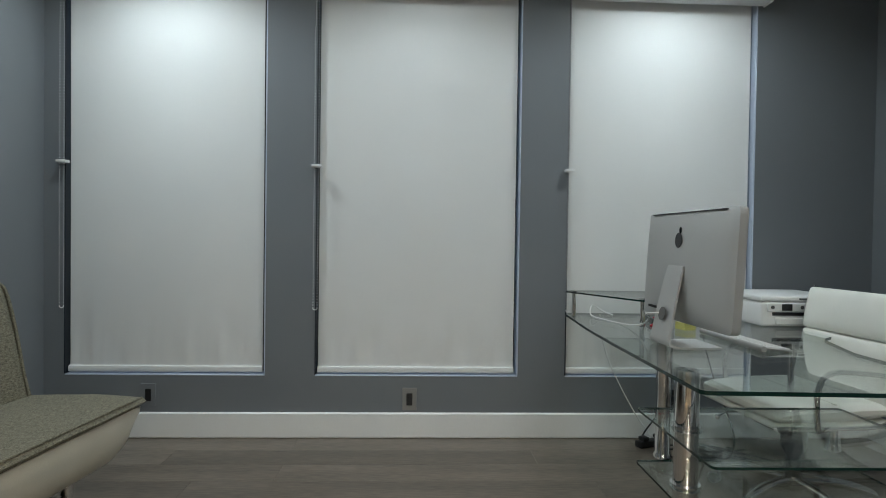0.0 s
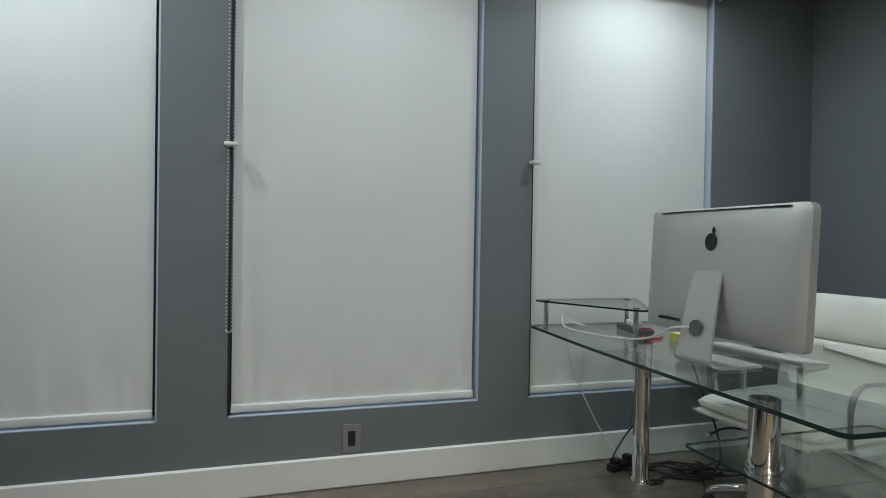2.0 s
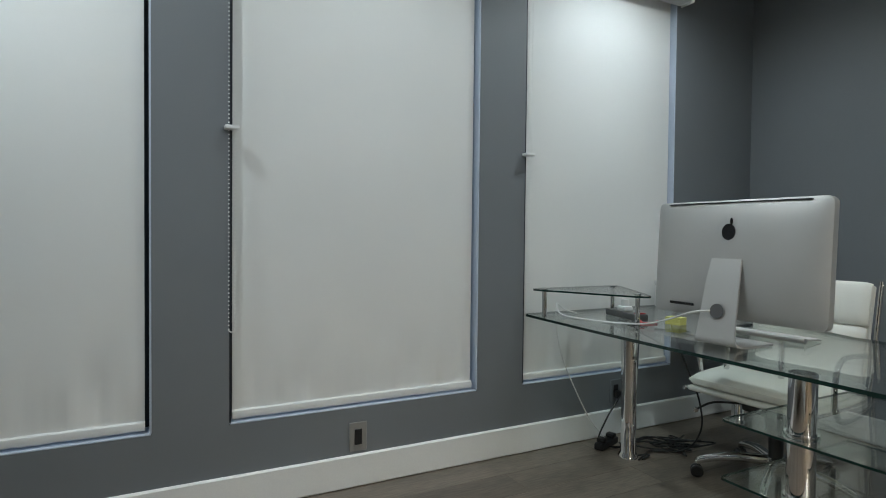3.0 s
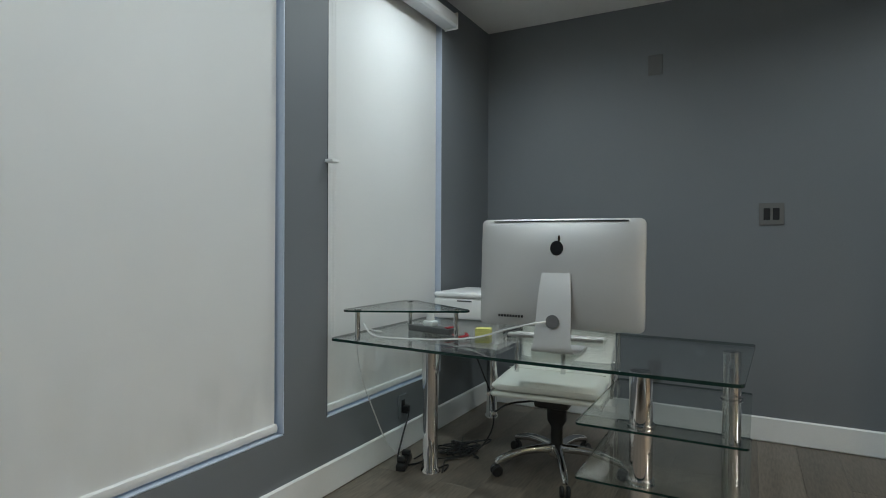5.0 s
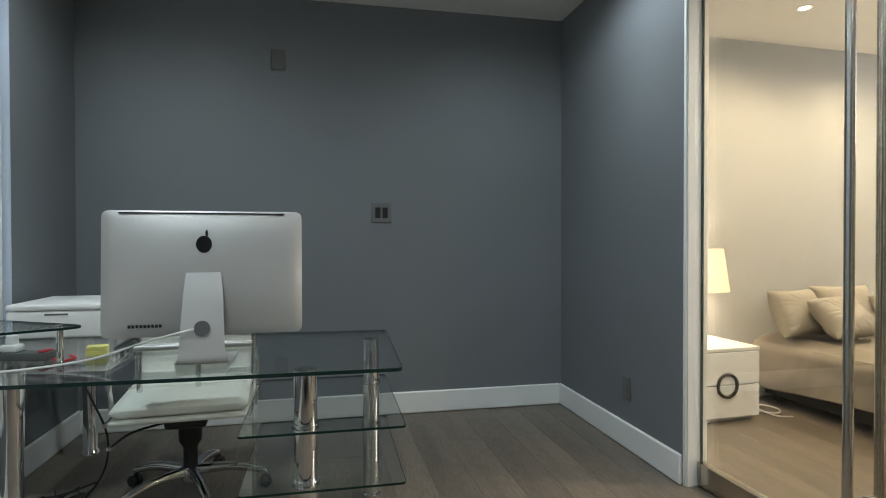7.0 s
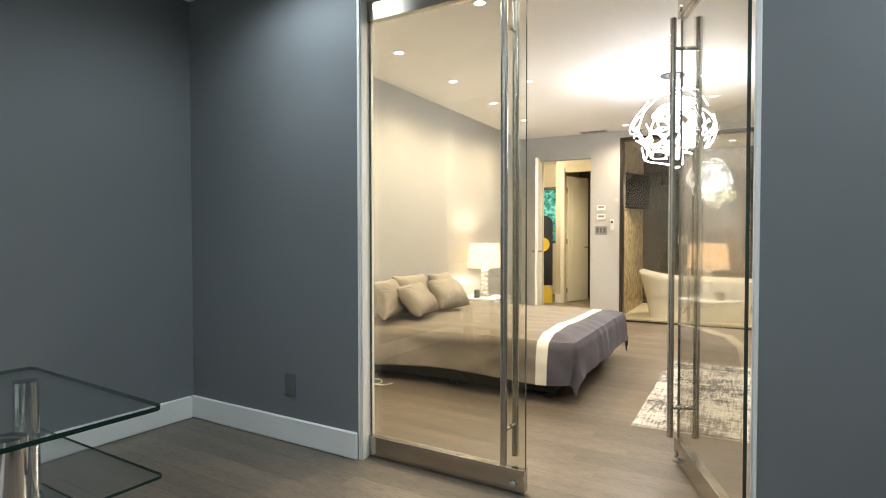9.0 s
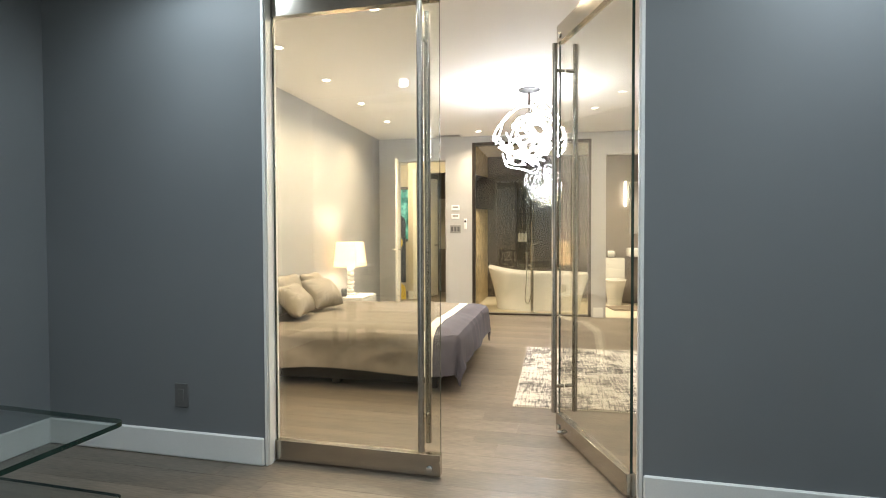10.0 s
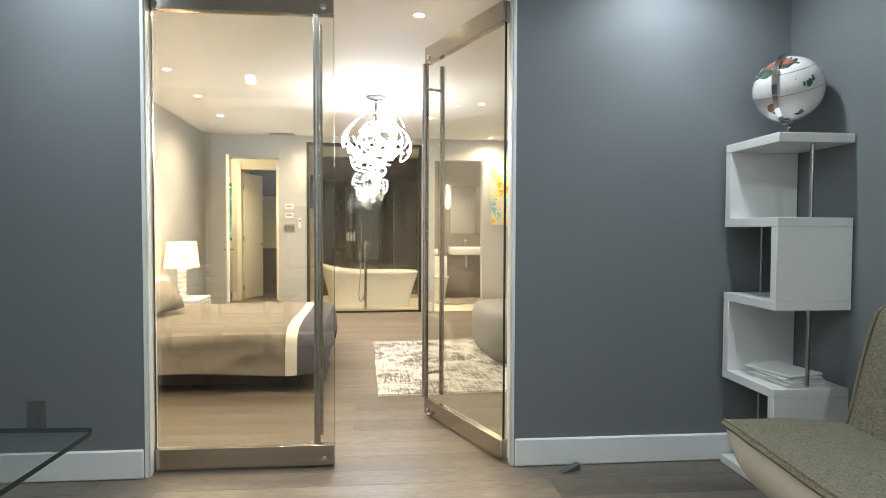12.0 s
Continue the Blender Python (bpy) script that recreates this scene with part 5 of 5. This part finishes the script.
def bath_fixtures():
    s = thing("shower_screen", (0.075, -6.524, 0.004), "frameless glass shower screen with chrome rail", "shower")
    p = part("pane", bx(-0.72, 0.55, -0.005, 0.005, 0.001, 2.1), M_GLASS_BATH, s, smooth=False)
    p.visible_shadow = False
    part("handle", pipe([(0.30, 0.03, 0.95), (0.30, 0.03, 1.35)], 0.010, 10), M_CHROME, s)
    r = thing("shower_rail", (0.566, -7.101, 0.95), "chrome shower rail with shampoo bottles", "shower")
    part("rail", pipe([(0, 0.04, 0), (0, 0.04, 1.0)], 0.013, 10), M_CHROME, r)
    part("head", spun([(0, 0), (0.09, 0), (0.09, 0.012), (0, 0.02)], 24, pose(0, 0.12, 0.99)), M_CHROME, r)
    part("rack", bx(-0.09, 0.09, 0.0, 0.09, 0.05, 0.06, 0.002, 1), M_CHROME, r)
    for k in range(3):
        b = thing("shampoo_bottle", (0.5109999999999999 + k * 0.055, -7.046, 1.0105), "pale plastic shampoo bottle in the shower rack", "bottle", "shower bottles")
        part("flask", spun([(0, 0), (0.022, 0), (0.024, 0.02), (0.024, 0.13), (0.010, 0.16), (0, 0.16)], 14), M_WHITE, b)
        part("cap", spun([(0, 0.161), (0.011, 0.161), (0.011, 0.185), (0, 0.185)], 12), M_PLATE, b)
    tv = thing("bath_television", (1.178, -5.966, 1.55), "dark wall-mounted television above the bath", "television", "", 90)
    part("screen", bx(-0.42, 0.42, 0.06, 0.095, 0, 0.52, 0.006, 2, pose(0, 0, 0, 0, 0, -14)), M_LOGO, tv, "black glossy screen")
    part("bracket", bx(-0.06, 0.06, -0.019, 0.07, 0.2, 0.32, 0.004, 1), M_BLACK, tv)
    v = thing("wash_basin", (-1.454, -6.338, 0.78), "white wall-hung wash basin with chrome tap", "basin")
    part("bowl", bx(-0.30, 0.30, -0.248, 0.22, 0, 0.14, 0.03, 3), M_TUB, v)
    part("tap", pipe(curve_pts([(0, -0.17, 0.141), (0, -0.17, 0.24), (0, -0.10, 0.27), (0, -0.05, 0.24)], 5), 0.012, 10), M_CHROME, v)
    part("trap", pipe([(0, 0, -0.0005), (0, 0, -0.22), (0, -0.24, -0.22)], 0.02, 10), M_CHROME, v)
    m = thing("bath_mirror", (-1.501, -6.57, 1.15), "tall mirror above the wash basin", "mirror")
    part("mirror_glass", bx(-0.30, 0.30, 0.001, 0.012, 0, 0.85, 0.002, 1), mat("mirror_silver", (0.85, 0.85, 0.85), 0.02, 1.0, vary=0.01), m)
    part("light_bar", pipe([(0.36, 0.05, 0.45), (0.36, 0.05, 0.85)], 0.014, 10), M_LENS, m, "lit vertical tube")
    h = thing("paper_holder", (-0.917, -6.57, 0.82), "toilet paper roll on a chrome holder", "paper holder")
    part("roll", spun([(0, -0.05), (0.05, -0.05), (0.05, 0.05), (0, 0.05)], 18, pose(0, 0.06, 0, 0, 90, 0)), M_PAPER, h)
    part("arm", pipe([(-0.07, 0.001, 0), (-0.07, 0.06, 0), (0.06, 0.06, 0)], 0.006, 8), M_CHROME, h)
    w = thing("toilet", (-0.954, -6.291, 0.004), "white toilet with closed lid", "toilet")
    part("bowl", spun([(0, 0.001), (0.11, 0.001), (0.12, 0.1), (0.17, 0.36), (0.18, 0.39), (0, 0.39)], 24, Matrix.Diagonal((1, 1.35, 1, 1))), M_TUB, w)
    part("lid", spun([(0, 0.391), (0.185, 0.391), (0.185, 0.41), (0, 0.42)], 24, Matrix.Diagonal((1, 1.35, 1, 1))), M_TUB, w)
    part("cistern", bx(-0.18, 0.18, -0.298, -0.20, 0.39, 0.75, 0.02, 2), M_TUB, w)
    t = thing("bath_mat", (-1.223, -5.826, 0.004), "crumpled brown bath mat on the floor", "bath mat", "", 10)
    part("pile", thick(grid_surface(24, 18, lambda u, v: ((u - 0.5) * 0.8, (v - 0.5) * 0.5, 0.02 + 0.02 * noise.noise((u * 4, v * 4, 1)))), 0.012), M_TOWEL, t)


for x, y in ((0.492, -5.826), (-0.157, -6.385), (-1.176, -5.733)):
    downlight(x, y, BCEIL, "bathroom downlights")
bath_screen()
bathtub()
bath_fixtures()

# ---- hall ----
setting("hall_wall_west", bx(1.291, 1.382, -7.965, BS - 0.15, 0, BCEIL), M_HALL, "cream hall wall", "wall")
setting("hall_wall_east", bx(3.737, 3.829, -7.965, BS, 0, BCEIL), M_HALL, "cream wall of the far room", "wall")
setting("hall_wall_north", bx(BE + 0.15, 3.737, BS - 0.15, BS, 0, BCEIL), M_HALL, "cream wall of the far room", "wall")
wall_along_x("hall_wall_south", 1.382, 2.55, -6.682, -6.57, [(1.818, 2.393, 0, 2.23)], M_HALL, "cream hall wall with a doorway", BCEIL)
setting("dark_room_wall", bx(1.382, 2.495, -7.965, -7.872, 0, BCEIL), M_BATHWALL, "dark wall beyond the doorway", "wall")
setting("side_room_wall", bx(2.495, 2.55, -7.965, -6.682, 0, BCEIL), M_HALL, "cream wall of the far room", "wall")
wall_along_x("far_room_wall", 2.55, 3.737, -7.965, -7.872, [(2.588, 3.588, 1.0, 2.1)], M_HALL, "cream wall with a window", BCEIL)
setting("trim", bx(1.748, 1.816, -6.569, -6.552, 0, 2.30, 0.003, 1), M_DOORW, "white door casing in the hall", "trim")
setting("trim", bx(2.395, 2.462, -6.569, -6.552, 0, 2.30, 0.003, 1), M_DOORW, "white door casing in the hall", "trim")
setting("baseboard", bx(2.467, 2.55, -6.569, -6.552, 0, 0.142, 0.003, 1), M_TRIM, "white hall baseboard", "baseboard")


def panel_door(name, hinge, turn, width, label):
    d = tagged(thing(name, hinge, label, "door", "", turn), kind="structure")
    leaf = part("leaf", bx(0.002, width, -0.019, 0.019, 0.008, 2.17, 0.003, 1), M_DOORW, d)
    for s in (-1, 1):
        part("panel", bx(0.11, width - 0.11, s * 0.0192 - 0.003, s * 0.0192 + 0.003, 0.24, 2.03, 0.003, 1), M_DOORW, leaf)
        part("lever_handle", pipe([(width - 0.06, s * 0.0195, 0.95), (width - 0.06, s * 0.06, 0.95), (width - 0.17, s * 0.06, 0.95)], 0.009, 10), M_STEEL, d, "brushed steel lever handle")
    for z in (0.2, 1.05, 1.93):
        part("hinge", bx(-0.006, 0.002, -0.012, 0.012, z - 0.045, z + 0.045), M_STEEL, d)


panel_door("door_3", (2.235, BS + 0.025, 0), 104, 0.69, "white panel door standing open into the bedroom")
panel_door("door_4", (2.383, -6.687, 0), -113, 0.56, "white panel door standing open in the hall")

pic = thing("framed_picture", (2.022, -7.872, 1.35), "pale framed picture on a dark wall", "picture")
part("frame", bx(-0.24, 0.24, 0.001, 0.03, -0.5, 0.5, 0.004, 1), M_DOORW, pic)
part("print", bx(-0.20, 0.20, 0.0305, 0.033, -0.46, 0.46), M_BAND, pic)
board = thing("snowboard", (2.717, -6.431, 0), "black snowboard with yellow round graphic leaning upright", "snowboard", "", 20)


def board_shape(r, y0, y1, h0, h1, m, name, parent, label=""):
    pts = [(-r, h0), (-r, h1)] + [(r * math.cos(math.pi - math.pi * k / 12), h1 + 0.9 * r * math.sin(math.pi * k / 12)) for k in range(1, 12)] + [(r, h1), (r, h0)]
    bm = slab(pts, y0, y1)
    bmesh.ops.transform(bm, matrix=pose(0, 0, 0, 90, 0, 0), verts=bm.verts)
    return part(name, bm, m, parent, label, smooth=False)


deck = board_shape(0.15, -0.012, 0.0, 0.30, 1.36, M_BLACK, "deck", board)
board_shape(0.1495, -0.012, 0.0, 0.001, 0.165, M_YELLOW, "tail", board, "yellow tail end")
part("disc_print", spun([(0, 0), (0.12, 0), (0.12, 0.002), (0, 0.002)], 28, pose(0.02, 0.0122, 1.0, -90, 0, 0)), M_YELLOW, deck, "plain yellow disc graphic")
win = tagged(thing("window_5", (3.088, -7.919, 1.0), "window of the far room with green leaves outside", "window"), kind="structure")
for g in ((-0.5, -0.45, -0.05, 0.05, 0, 1.1), (0.45, 0.5, -0.05, 0.05, 0, 1.1), (-0.45, 0.45, -0.05, 0.05, 1.05, 1.1), (-0.45, 0.45, -0.05, 0.05, 0, 0.05)):
    part("frame", bx(*g, 0.003, 1), M_BRONZE, win)
M_LEAF = patterned("glowing_dusk_foliage", [(0.35, (0.0, 0.03, 0.02)), (0.5, (0.05, 0.28, 0.20)), (0.6, (0.25, 0.6, 0.5))], 9, 6, 0.8)
# the leaf panel glows by itself in place of daylight falling on it
ln = M_LEAF.node_tree
ln.links.new(ln.nodes["Color Ramp"].outputs[0], ln.nodes["Principled BSDF"].inputs["Emission Color"])
ln.nodes["Principled BSDF"].inputs["Emission Strength"].default_value = 0.8
setting("backdrop", bx(2.346, 3.922, -8.756, -8.71, 0.4, 2.5), M_LEAF, "glowing backdrop of green leaves outside the far window", "backdrop")
bulb("far_room_bulb", BEDROOM @ Vector((3.181, -6.105, 2.25)), 40, (1.0, 0.85, 0.6), 0.1)


# ---- floor planks ----
FRAME = OFFICE


def floor(name, x0, x1, y0, y1, label, seed):
    f = setting(name, bx(x0, x1, y0, y1, -0.06, -0.012), M_SUB, label, "floor")
    rnd, y, row = random.Random(seed), y1, 0
    pw, gap, shared = 0.19, 0.0006, {}
    while y > y0 + 0.01:
        ya = max(y0, y - pw)
        x = x0 - rnd.uniform(0.1, 1.6)
        while x < x1:
            xa, xb = max(x0, x), min(x1, x + 1.83)
            x += 1.83
            if xb - xa < 0.02:
                continue
            L, W = round(xb - xa - gap, 4), round(y - ya - gap, 4)
            if (L, W) not in shared:
                me = bpy.data.meshes.new("plank")
                c = 0.0008
                v = [(sx * (L / 2 - i * c), sy * (W / 2 - i * c), z) for z, i in ((-0.012, 0), (-c, 0), (0, 1)) for sx, sy in ((-1, -1), (1, -1), (1, 1), (-1, 1))]
                q = [(8, 9, 10, 11)] + [(a + k, a + (k + 1) % 4, a + 4 + (k + 1) % 4, a + 4 + k) for a in (0, 4) for k in range(4)]
                me.from_pydata(v, [], q)
                me.materials.append(M_PLANK)
                shared[(L, W)] = me
            p = new("plank", shared[(L, W)])
            p.location = ((xa + xb) / 2, (y + ya) / 2, -rnd.uniform(0, 0.0004))
            p.parent = f
        y = ya
        row += 1


floor("floor", WEST, EAST, SOUTH, NORTH, "greige oak plank floor of the office", 3)
floor("bedroom_floor", -3.1, 2.95, -4.98, SOUTH, "greige oak plank floor of the bedroom", 5)
floor("hall_floor", 1.72, 4.6, -9.0, -4.98, "pale plank floor of the hall", 9)
